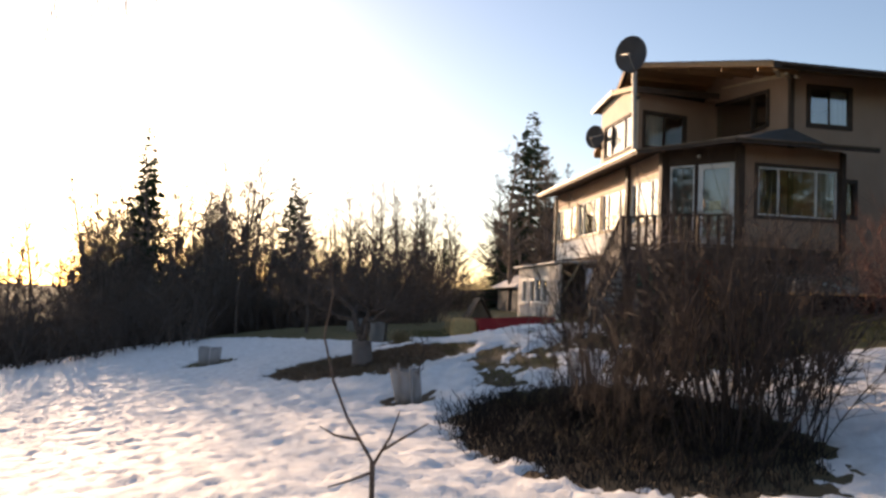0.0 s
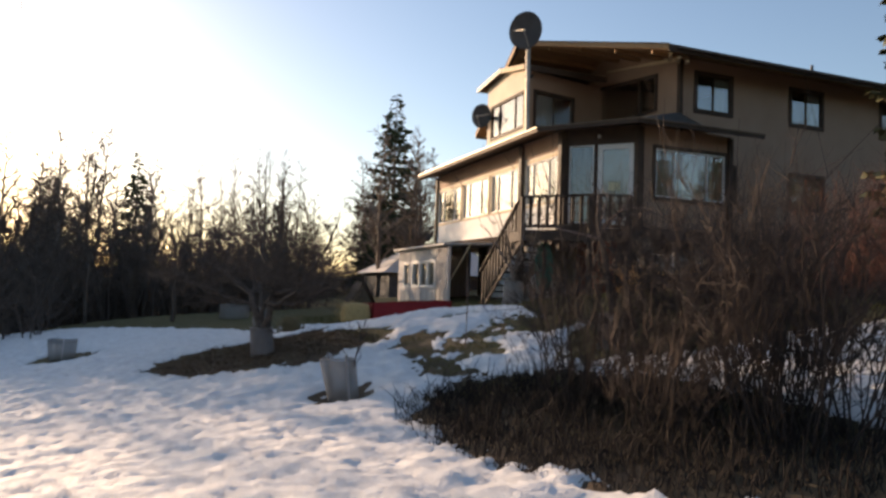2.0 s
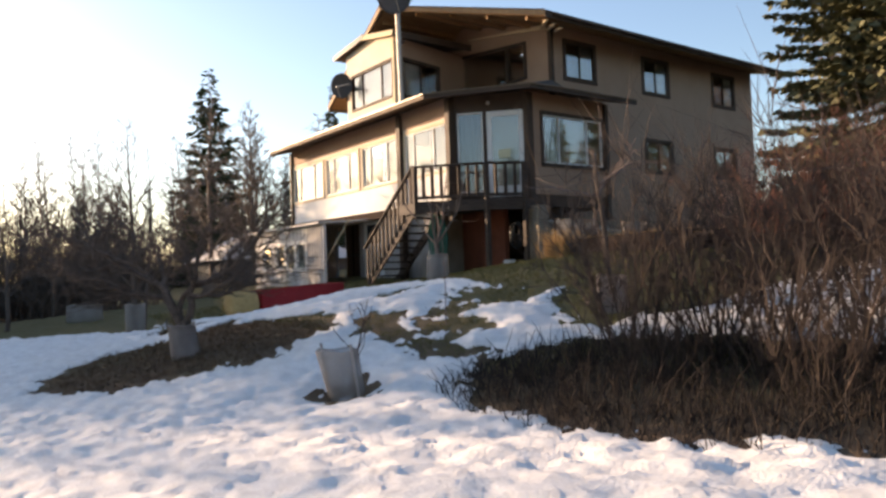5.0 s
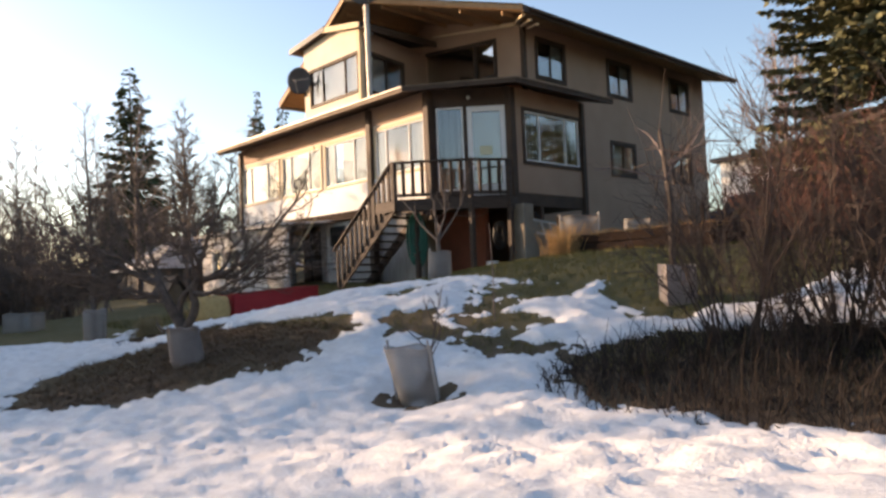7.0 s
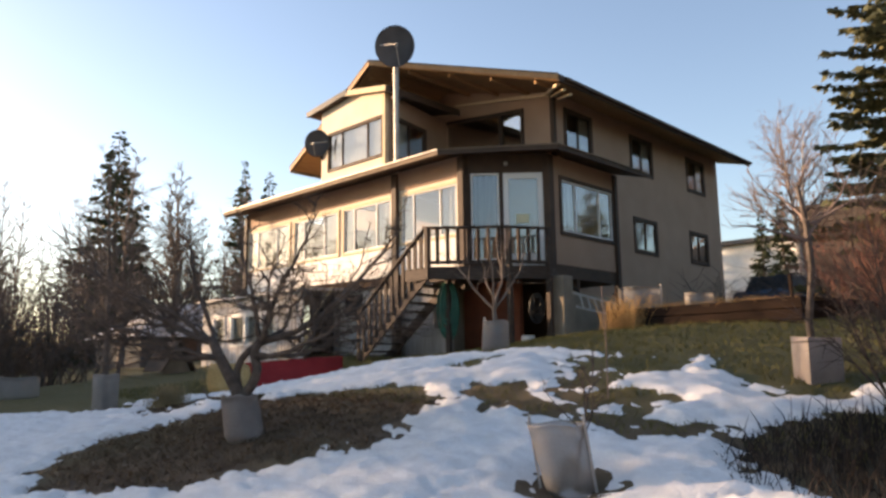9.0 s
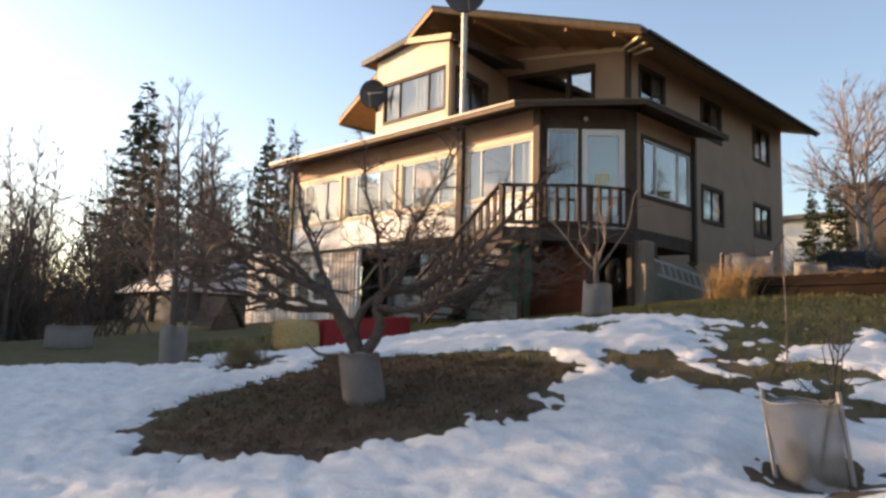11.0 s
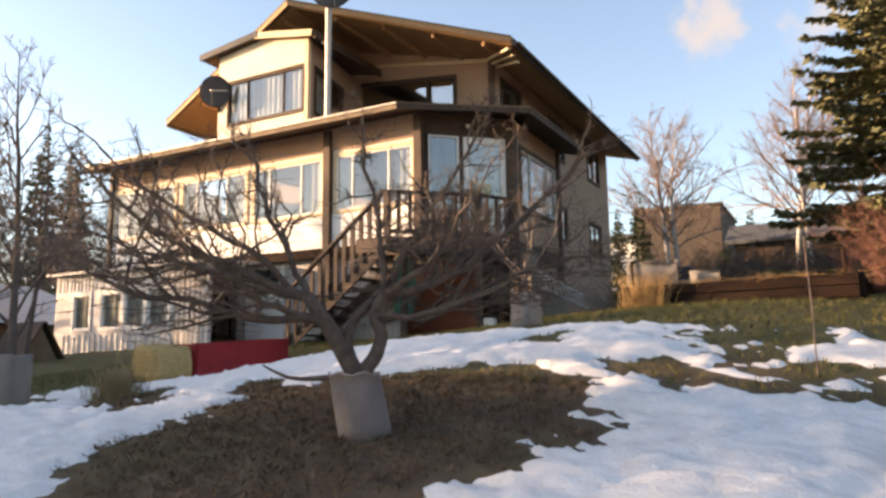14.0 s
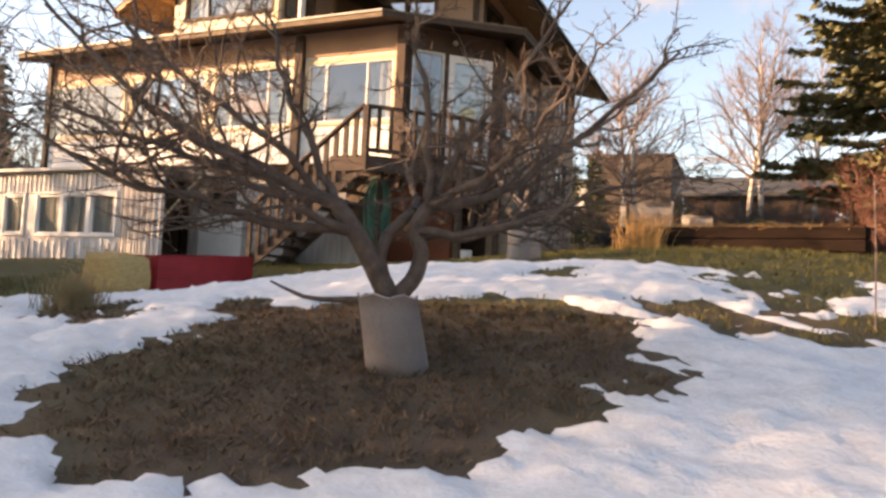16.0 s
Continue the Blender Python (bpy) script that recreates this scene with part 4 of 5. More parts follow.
for k in range(1, 10):
    a = pa.lerp(pb, k / 10)
    part("rung", beam(a, a + off, 0.03, 0.03, None, (1, 0, 0)), STEEL, lad)
for k in (0.15, 0.85):
    a = pa.lerp(pb, k)
    part("hook", beam(a + Vector((0, 0.02, 0)), a + Vector((0, 0.5, 0.42)), 0.03, 0.03), BLACK, lad)


def coil(name, at, label, category, material, r0, loops, sx, sz, seed, thick=0.014):
    rng = np.random.default_rng(seed)
    ob = thing(name, at, label, category)
    t, run = Tubes(), []
    for k in range(loops):
        th = np.linspace(0, 2 * np.pi, 26)
        r = r0 * rng.uniform(0.45, 1.1)
        dx, dy = rng.normal(0, 0.03, 2)
        pts = np.stack([r * sx * np.sin(th) * 0.65 + dx, r * sx * np.sin(th) * 0.75 * -1 + dy, sz * r * (np.cos(th) - 0.9) + rng.normal(0, 0.02)], -1)
        run.append(pts)
    run = np.concatenate(run)
    t.add(run, [thick] * len(run), 6)
    c = mesh_ob("hose", t.mesh("hose"), material, ob, at)
    part("hook", box(at[0] - 0.05, at[0] + 0.12, at[1] - 0.05, at[1] + 0.05, at[2] - 0.05, at[2] + 0.06, None, 0.01), BLACK, ob)
    return ob


coil("garden_hose", (8.98, 19.93, 2.72), "green garden hose coiled and hung on the deck post", "hose", HOSE, 0.56, 24, 0.36, 1.12, 4, 0.019)
coil("cable_coil", (10.45, 18.42, 2.45), "black cable coil hung beside the pillar", "cable", BLACK, 0.34, 14, 0.45, 1.0, 5, 0.010)
gp = part("deck_support", box(8.92, 9.04, 19.86, 19.98, 0.9, 3.0, None, 0.01), DECK)
tagged(gp, "dark wooden post under the deck", "post")
wb = part("white_bucket", prism([(10.35 + 0.16 * math.cos(a * 0.5236), 18.62 + 0.16 * math.sin(a * 0.5236)) for a in range(12)], 1.15, 1.5), WHITE)
tagged(wb, "white bucket standing under the deck", "bucket")

# ---- red planter and straw bale ----
red = thing("planter_box", (5.5, 21.35, 0.55), "long red-painted wooden planter box on the lawn edge", "planter")
bm = bmesh.new()
for k in range(3):
    part("board", beam((4.42, 20.98, 0.52 + 0.165 * k), (6.68, 21.06, 0.68 + 0.155 * k), 0.04, 0.16), REDBOX, red)
    part("board", beam((4.42, 20.98, 0.52 + 0.165 * k), (4.36, 21.8, 0.52 + 0.165 * k), 0.04, 0.16), REDBOX, red)
    part("board", beam((6.68, 21.06, 0.68 + 0.155 * k), (6.62, 21.85, 0.68 + 0.155 * k), 0.04, 0.16), REDBOX, red)
    part("board", beam((4.36, 21.8, 0.52 + 0.165 * k), (6.62, 21.85, 0.68 + 0.155 * k), 0.04, 0.16), REDBOX, red)
part("soil", prism([(4.44, 21.0), (6.64, 21.08), (6.58, 21.82), (4.4, 21.78)], 0.4, 0.88), TIMBER, red)
bm.free()
bale = thing("straw_bale", (3.95, 21.3, 0.45), "yellow straw bale beside the red planter box", "straw bale")
bm = box(3.62, 4.32, 20.9, 21.55, 0.38, 0.92, None, 0.08)
bmesh.ops.subdivide_edges(bm, edges=bm.edges[:], cuts=4, use_grid_fill=True)
for v in bm.verts:
    v.co += 0.035 * noise.noise_vector(v.co * 6)
part("straw", bm, BALE, bale, "", True)
t = Tubes()
rng = np.random.default_rng(8)
for k in range(420):
    p = np.array((rng.uniform(3.45, 4.35), rng.uniform(20.94, 21.7), rng.uniform(0.45, 0.98)))
    d = rng.normal(0, 1, 3)
    d /= np.linalg.norm(d)
    t.add([p, p + d * 0.12], [0.004, 0.002], 3)
st = mesh_ob("loose_straw", t.mesh("loose_straw"), BALE, bale, (0, 0, 0))
st.location = -ORIGIN[bale]

# ---- raised beds by the house corner ----
bed = thing("raised_bed", (9.5, 13.5, 1.4), "brown timber raised bed full of dry straw", "raised bed")
for k in range(3):
    z = 1.34 + 0.19 * k
    part("sleeper", beam((8.45 + 0.02 * k, 15.2, z), (8.3 + 0.02 * k, 11.7, z + 0.02), 0.12, 0.18, None, (0, 0, 1), 0.015), TIMBER, bed)
    part("sleeper", beam((8.4 + 0.02 * k, 15.22, z), (13.0, 15.5, z + 0.1), 0.12, 0.18, None, (0, 0, 1), 0.015), TIMBER, bed)
    part("sleeper", beam((8.3 + 0.02 * k, 11.7, z + .02), (13.0, 11.4, z + 0.1), 0.12, 0.18, None, (0, 0, 1), 0.015), TIMBER, bed)
part("soil", prism([(8.56, 15.12), (8.46, 11.82), (12.95, 11.5), (12.95, 15.4)], 1.2, 1.78), TURF, bed)
rng = np.random.default_rng(14)
t = Tubes()
for k in range(2600):
    x, y = rng.uniform(8.4, 12.5), rng.uniform(11.8, 15.3)
    if y > 14.5 and x < 9.2:
        h = rng.uniform(0.15, 0.42)
    else:
        h = rng.uniform(0.03, 0.18)
    d = rng.normal(0, 1, 3) * (1, 1, 0.3)
    a = np.array((x, y, 1.74))
    t.add([a, a + np.array((0.1 * d[0], 0.1 * d[1], h * 0.6)), a + np.array((0.3 * d[0], 0.3 * d[1], h))], [0.006, 0.005, 0.002], 3)
for k in range(300):
    x, y = 8.24 + rng.normal(0, 0.07), 14.8 + rng.normal(0, 0.17)
    d, h = rng.normal(0, 0.3, 2), rng.uniform(0.15, 0.6)
    a = np.array((x, y, gz(x, y) - 0.02))
    t.add([a, a + np.array((d[0] * h * 0.4, d[1] * h * 0.4, h * 0.6)), a + np.array((d[0] * h, d[1] * h, h))], [0.006, 0.005, 0.002], 3)
s = mesh_ob("straw_mat", t.mesh("straw_mat"), STRAW, bed)
s.location = -ORIGIN[bed]
tagged(s, "matted golden straw and stalks")
for x, y, h in ((8.35, 11.85, 0.7), (8.5, 15.05, 0.75), (8.6, 13.1, 0.4)):
    part("stake", beam((x, y, 1.2), (x + 0.02, y + 0.03, 1.5 + h), 0.04, 0.04), TIMBER, bed)


def guard(name, at, r0, r1, h, label, lean=(0, 0), seg=14, material=None, stakes=2, cat="tree guard"):
    """An open mesh tube with a rim and its stakes."""
    ob = thing(name, at, label, cat)
    rng = np.random.default_rng(int(abs(at[0] * 100 + at[1] * 7)))
    bm = bmesh.new()
    lv, nz = [], 5
    for j in range(nz + 1):
        q = j / nz
        r = r0 + (r1 - r0) * q
        lv.append([bm.verts.new((at[0] + lean[0] * q + r * math.cos(k * 6.2832 / seg) * (1 + 0.05 * math.sin(k * 2.1)), at[1] + lean[1] * q + r * math.sin(k * 6.2832 / seg), at[2] - 0.05 + (h + 0.05) * q + 0.015 * math.sin(k * 1.7) * q)) for k in range(seg)])
    for j in range(nz):
        for k in range(seg):
            bm.faces.new((lv[j][k], lv[j][(k + 1) % seg], lv[j + 1][(k + 1) % seg], lv[j + 1][k]))
    bmesh.ops.solidify(bm, geom=bm.faces[:], thickness=0.006)
    part("sleeve", bm, material or MESH_GUARD, ob, "", seg > 6)
    if seg > 6:
        ring = Tubes()
        ring.add([(lean[0] + r1 * math.cos(k * 6.2832 / seg) * (1 + 0.05 * math.sin(k % seg * 2.1)), lean[1] + r1 * math.sin(k * 6.2832 / seg), h + 0.015 * math.sin(k % seg * 1.7)) for k in range(seg + 1)], [0.007] * (seg + 1), 5)
        mesh_ob("rim", ring.mesh("rim"), material or MESH_GUARD, ob, at)
    for k in range(stakes):
        a = 2.1 + k * 2.7
        b = Vector((at[0] + r1 * math.cos(a), at[1] + r1 * math.sin(a), at[2] - 0.1))
        part("stake", beam(b, b + Vector((lean[0] + 0.03, lean[1], h * 1.35)), 0.035, 0.02), GREYWOOD, ob)
    return ob


guard("wire_ring", (8.95, 14.85, 1.75), 0.42, 0.42, 0.48, "pale wire ring round straw in the raised bed", (0, 0), 16, None, 3, "wire ring")
guard("wire_ring", (9.9, 14.1, 1.78), 0.26, 0.26, 0.36, "small pale wire ring in the raised bed", (0, 0), 12, None, 1, "wire ring")

# ---- trees ----
def branchy(rng, base, height, r, first, count, blen, up, sub, twig, wander=0.05, sides=7, droop=0.0, lean=(0, 0), thin=0.0015, seg=3, forks=2):
    """Trunk with limbs and twigs; returns trunk and crown tubes."""
    tr, cr = Tubes(), Tubes()
    pts, _ = bent(rng, base, (lean[0], lean[1], 1), height, 9, wander, 0.08)
    rad = r * (1 - np.linspace(0, 1, 10) ** 1.2 * 0.92)
    tr.add(pts, rad, sides)
    for k in range(count):
        f = first + (1 - first) * (k + rng.uniform(0, 1)) / count
        i = min(int(f * 9), 8)
        p = pts[i] + (pts[i + 1] - pts[i]) * (f * 9 - i)
        az = k * 2.4 + rng.uniform(-0.5, 0.5)
        ln = blen * (1.15 - f) / (1.15 - first) * rng.uniform(0.6, 1.15)
        d = np.array((np.cos(az), np.sin(az), up * rng.uniform(0.7, 1.3)))
        d /= np.linalg.norm(d)
        q, dd = bent(rng, p, d, ln, 5 if seg > 2 else 3, 0.13, 0.05 - droop)
        nq = len(q) - 1
        br = max(rad[i] * 0.45, 0.006)
        cr.add(q, br * (1 - np.linspace(0, 0.85, nq + 1)) + thin, 3 if seg < 3 else 4 if br < 0.03 else 5)
        for s in range(sub):
            g = rng.uniform(0.25, 1.0)
            j = min(int(g * nq), nq - 1)
            d2 = (q[j + 1] - q[j]) / (np.linalg.norm(q[j + 1] - q[j]) + 1e-9) + rng.normal(0, 0.55, 3) + (0, 0, 0.15 - droop)
            d2 /= np.linalg.norm(d2)
            l2 = ln * twig * rng.uniform(0.5, 1.1)
            w, _ = bent(rng, q[j], d2, l2, seg, 0.16, 0.03 - droop)
            cr.add(w, br * 0.38 * (1 - np.linspace(0, 0.75, seg + 1)) + thin, 3)
            for _ in range(forks):
                d3 = d2 + rng.normal(0, 0.5, 3)
                d3 /= np.linalg.norm(d3)
                cr.add([w[-2], w[-2] + d3 * l2 * 0.55 + (0, 0, 0.02)], [br * 0.2 + thin * 0.8, thin * 0.6], 3)
    return tr, cr


def tree_thing(name, at, tubes, mats, label, category, group=""):
    ob = thing(name, at, label, category, group)
    names = ("trunk", "crown")
    for t, mt, n in zip(tubes, mats, names):
        o = mesh_ob(n, t.mesh(n), mt, ob, at)
    return ob


def spruce_tubes(rng, height, radius, clear, whorl, per, sprays, quad, droop=0.35, boughs=True):
    tr, cr = Tubes(), Tubes()
    tr.add([(0, 0, 0), (0.03, 0, height * 0.5), (0, 0, height)], [height * 0.016, height * 0.009, 0.01], 7)
    V, F, n = [], [], 0
    z = clear
    while z < height - 0.1:
        q = (z - clear) / (height - clear)
        for k in range(per if q < 0.85 else max(3, per // 2)):
            az = rng.uniform(0, 6.283)
            ln = radius * ((1 - q) ** 0.85 * 0.96 + 0.04) * rng.uniform(0.6, 1.12)
            zz = z + rng.uniform(-0.5, 0.5) * whorl
            d = np.array((np.cos(az), np.sin(az), 0.25 * q - droop * 0.4 * (1 - q)))
            pts = np.array([(0, 0, zz) + d * ln * f + np.array((0, 0, -droop * ln * f * (1 - f) * 0.7)) for f in np.linspace(0, 1, 4)])
            if boughs:
                tr.add(pts, np.linspace(0.012 * height * 0.12 + 0.01, 0.004, 4), 3)
            m = max(3, int(sprays * ln / radius + 2))
            f = rng.uniform(0.12, 1.0, m)
            c = (0, 0, zz) + d * (ln * f)[:, None] + np.stack([0 * f, 0 * f, -droop * ln * f * (1 - f) * 0.7], -1)
            side = rng.choice((-1, 1), m) * rng.uniform(0.35, 1.25, m)
            dirs = np.stack([np.cos(az + side), np.sin(az + side), rng.uniform(-0.75, 0.1, m)], -1)
            dirs /= np.linalg.norm(dirs, axis=1)[:, None]
            L = quad * rng.uniform(0.6, 1.3, m) * (0.5 + 0.5 * (1 - q))
            w = np.cross(dirs, rng.normal(0, 1, (m, 3)))
            w /= np.linalg.norm(w, axis=1)[:, None]
            w *= (L * 0.26)[:, None]
            e = dirs * L[:, None]
            v = np.stack([c, c + e * 0.45 + w, c + e, c + e * 0.45 - w], 1).reshape(-1, 3)
            V.append(v)
            F.append(np.arange(m * 4).reshape(m, 4) + n)
            n += m * 4
        z += whorl * (1 - 0.45 * q)
    cr.quads(np.concatenate(V), np.concatenate(F))
    return tr, cr


# far spruces
rng = np.random.default_rng(3)
SP = [spruce_tubes(rng, 16, 3.3, 0.8, 0.55, 9, 18, 0.75, 0.35, False), spruce_tubes(rng, 16, 2.9, 0.5, 0.55, 9, 16, 0.75, 0.35, False), spruce_tubes(rng, 16, 3.8, 0.4, 0.5, 9, 18, 0.8, 0.35, False)]
first = [tree_thing("spruce", (0, 0, 0), tb, (BARK, NEEDLE), "dark green spruce among bare trees", "spruce", "spruces behind the garden") for tb in SP]
spots = [(15.7, 56.8, 16.8, 0, 1.2), (30.5, 65.8, 19.5, 1, 0.8), (33.3, 66.0, 19.0, 1, 1.0), (-2.9, 60, 10.9, 1, 1.25), (-10.7, 45, 11.0, 1, 0.85), (14.0, 52, 8.5, 0, 1.15), (11.8, 50, 6.2, 1, 1.3), (17.5, 58, 7.5, 2, 1.1), (7.2, 58, 7.9, 1, 1.2), (2.0, 52, 3.6, 1, 1.5), (4.2, 54, 4.2, 0, 1.4),
         (-6.5, 47, 4.6, 1, 1.4), (-8.0, 53, 3.6, 1, 1.5), (0.5, 55, 4.8, 2, 1.2), (9.5, 60, 6.5, 1, 1.2), (24, 62, 11, 1, 0.9), (27, 60, 8.5, 2, 1), (21, 66, 9.0, 0, 1), (36, 68, 12, 0, 1), (42, 30, 8.2, 1, 1), (45, 33, 9, 0, 1), (52, 13, 8.5, 1, 1), (48, 22.5, 7.8, 1, 1.2), (34.5, 20.9, 9.4, 1, 1.0), (35.5, 22.3, 8.8, 1, 1.0), (45.8, 16.5, 9.9, 2, 1.0), (33.8, 16.6, 6.2, 2, 1.7), (33.2, 15.3, 5.7, 2, 1.6), (39, 55, 11, 2, 1)]
# unseen spruces behind the path, added to darken what the windows reflect
rng = np.random.default_rng(44)
for k in range(24):
    if k < 16:
        x, y = -24 + k * 3.7 + rng.uniform(-1, 1), rng.uniform(-30, -20)
    else:
        x, y = rng.uniform(-34, -26), -18 + (k - 16) * 4.6
    spots.append((x, y, rng.uniform(11, 17), k % 3, rng.uniform(1.1, 1.5)))
# more unseen spruces off to the right, added for the side windows' reflections
for k in range(14):
    spots.append((31 + k * 2.9, -24 + 0.8 * k + rng.uniform(-2, 2), rng.uniform(15, 20), k % 3, rng.uniform(1.1, 1.5)))
for i, (x, y, top, v, wd) in enumerate(spots):
    g = gz(x, y)
    s = (top - g) / 16
    m = Matrix.LocRotScale((x, y, g - 0.1), Euler((0, 0, i * 1.7)), (s * wd, s * wd, s))
    copy_thing(first[v], m)
for o in first:
    for c in list(o.children):
        bpy.data.objects.remove(c)
    bpy.data.objects.remove(o)

# far bare birches
rng = np.random.default_rng(21)
BT = [branchy(rng, (0, 0, 0), 11, 0.11, 0.16, 30, 3.2, 1.25, 8, 0.5, 0.035, 5, 0.0, (0, 0), 0.009, 2, 1) for _ in range(5)]
protos = [tree_thing("bare_birch", (0, 0, 0), tb, (WOODTWIG, WOODTWIG), "slender leafless birch in the woods", "birch", "woods behind the garden") for tb in BT]
n = 0
while n < 165:
    if n < 125:
        x, y = rng.uniform(-42, 40), rng.uniform(40, 72)
    else:
        y = rng.uniform(42, 54)
        x = rng.uniform(3.5, 14.5) - 0.39 * y
    hh = rng.uniform(0.55, 0.95)
    # the woods open where the low sun comes through to the house and to the near snow
    u = x + 0.39 * y
    if 15.2 < u < 23 and y > 36:
        hh *= 0.5
    if u < 3.5 and rng.uniform() < 0.5:
        n += 1
        continue
    m = Matrix.LocRotScale((x, y, gz(x, y) - 0.1), Euler((0, 0, rng.uniform(0, 6.28))), (hh * 1.4, hh * 1.4, hh))
    copy_thing(protos[n % 5], m)
    n += 1
# a few taller stems where the lawn ends
for k, (x, y, h) in enumerate(((1.4, 38.5, 0.62), (2.6, 40.0, 0.72), (3.4, 37.6, 0.68), (4.6, 39.4, 0.74), (5.6, 41.5, 0.7), (0.2, 41.0, 0.62), (-1.4, 39.0, 0.55))):
    copy_thing(protos[k % 5], Matrix.LocRotScale((x, y, gz(x, y) - 0.1), Euler((0, 0, k * 2.1)), (h * 0.9, h * 0.9, h)))
for o in protos:
    for c in list(o.children):
        bpy.data.objects.remove(c)
    bpy.data.objects.remove(o)

# thicket at the edge of the woods
rng = np.random.default_rng(31)
t = Tubes()
for k in range(5500):
    x, y = (rng.uniform(-9, 5.5), rng.uniform(28.5, 38)) if k >= 4600 else (rng.uniform(-44, 14), rng.uniform(31, 43)) if k < 3200 else (rng.uniform(-24, -3.8), rng.uniform(23.0, 31))
    if x > 3 and y < 36 and k < 4600:
        y += 7
    if x > 4.6 and y < 48:
        y += 12
    z = gz(x, y)
    h = rng.uniform(1.2, 3.4) * (1.0 if x < 2 else 0.8) * (1.6 if k >= 4600 else 1.0 if k < 3200 else 0.7)
    q, d = bent(rng, (x, y, z - 0.1), (rng.normal(0, 0.3), rng.normal(0, 0.3), 1), h, 4, 0.15)
    t.add(q, (0.024, 0.02, 0.017, 0.012, 0.006), 3)
    for s in range(4):
        d2 = np.array((rng.normal(0, 0.7), rng.normal(0, 0.7), 0.6))
        j = 1 + s % 4
        t.add([q[j], q[j] + d2 * 0.45, q[j] + d2 * 0.9 + (0, 0, 0.1)], [0.014, 0.011, 0.005], 3)
th = mesh_ob("thicket", t.mesh("thicket"), DARKTWIG)
tagged(th, "dense dark leafless thicket along the woods", "thicket", kind="stuff")

rng = np.random.default_rng(33)
t = Tubes()
for k in range(2200):
    x, y = rng.uniform(16.5, 32), rng.uniform(5, 18.0)
    if 19.5 < x < 25 and y > 15.4:
        y -= 4
    h = rng.uniform(0.9, 2.9) * (0.65 + 0.35 * (x - 16.5) / 15.5)
    q, d = bent(rng, (x, y, gz(x, y) - 0.1), (rng.normal(0, 0.4), rng.normal(0, 0.4), 1), h, 4, 0.2)
    t.add(q, (0.014, 0.012, 0.010, 0.007, 0.004), 3)
    for s in range(4):
        d2 = np.array((rng.normal(0, 0.7), rng.normal(0, 0.7), 0.6))
        t.add([q[1 + s % 4], q[1 + s % 4] + d2 * 0.35, q[1 + s % 4] + d2 * 0.7], [0.009, 0.007, 0.003], 3)
sc = mesh_ob("scrub", t.mesh("scrub"), DARKTWIG)
tagged(sc, "low leafless scrub beyond the raised beds", "scrub", kind="stuff")

# big spruce beside the garden
rng = np.random.default_rng(5)
near = spruce_tubes(rng, 15, 3.4, 1.8, 0.25, 16, 230, 0.235, 0.62)
tree_thing("tall_spruce", (13.4, 9.6, 1.5), near, (BARK, NEEDLE_NEAR), "tall green spruce with drooping boughs by the garden", "spruce")

# birches beyond the beds
rng = np.random.default_rng(12)
for x, y, h, s, lx in ((29.8, 18.4, 9.0, 26, 0.05), (30.3, 18.2, 8.0, 22, -0.08), (33.5, 12.9, 11.0, 34, 0.02), (35.0, 13.6, 11.5, 34, 0.06), (33, 10.8, 9.5, 24, 0.1)):
    tb = branchy(rng, (0, 0, 0), h, 0.14, 0.28, s, 4.6, 0.85, 12, 0.48, 0.05, 7, 0.0, (lx, 0.03), 0.003)
    tree_thing("white_birch", (x, y, gz(x, y) - 0.1), tb, (BIRCH, PALETWIG), "leafless white-stemmed birch beyond the beds", "birch", "birches beyond the beds")

# red-brown hedge
rng = np.random.default_rng(17)


def shrub_tubes(rng, stems, height, spread, twigs, r=0.009, lean=0.5, low=1):
    t = Tubes()
    for k in range(stems):
        a = rng.uniform(0, 6.283)
        b = np.array((np.cos(a), np.sin(a), 0)) * spread * 0.35 * rng.uniform(0, 1)
        d = np.array((np.cos(a) * lean * rng.uniform(0.1, 1.2), np.sin(a) * lean * rng.uniform(0.1, 1.2), 1.0))
        d /= np.linalg.norm(d)
        h = height * rng.uniform(0.55, 1.08)
        q, _ = bent(rng, b, d, h, 6, 0.11, 0.03)
        t.add(q, r * rng.uniform(0.7, 1.3) * (1 - np.linspace(0, 0.8, 7)), 4)
        for s in range(twigs):
            j = rng.integers(low, 6)
            d2 = (q[j + 1] - q[j]) / np.linalg.norm(q[j + 1] - q[j]) + rng.normal(0, 0.5, 3)
            d2 /= np.linalg.norm(d2)
            l2 = h * rng.uniform(0.12, 0.34)
            w, _ = bent(rng, q[j], d2, l2, 3, 0.2, 0.05)
            t.add(w, r * np.array((0.5, 0.4, 0.3, 0.12)), 3)
            d3 = d2 + rng.normal(0, 0.6, 3)
            t.add([w[1], w[1] + d3 * l2 * 0.3, w[1] + d3 * l2 * 0.55], np.array((0.35, 0.25, 0.1)) * r, 3)
    return t


HS = [shrub_tubes(rng, 62, 2.1, 1.7, 12, 0.009, 0.95) for _ in range(2)]
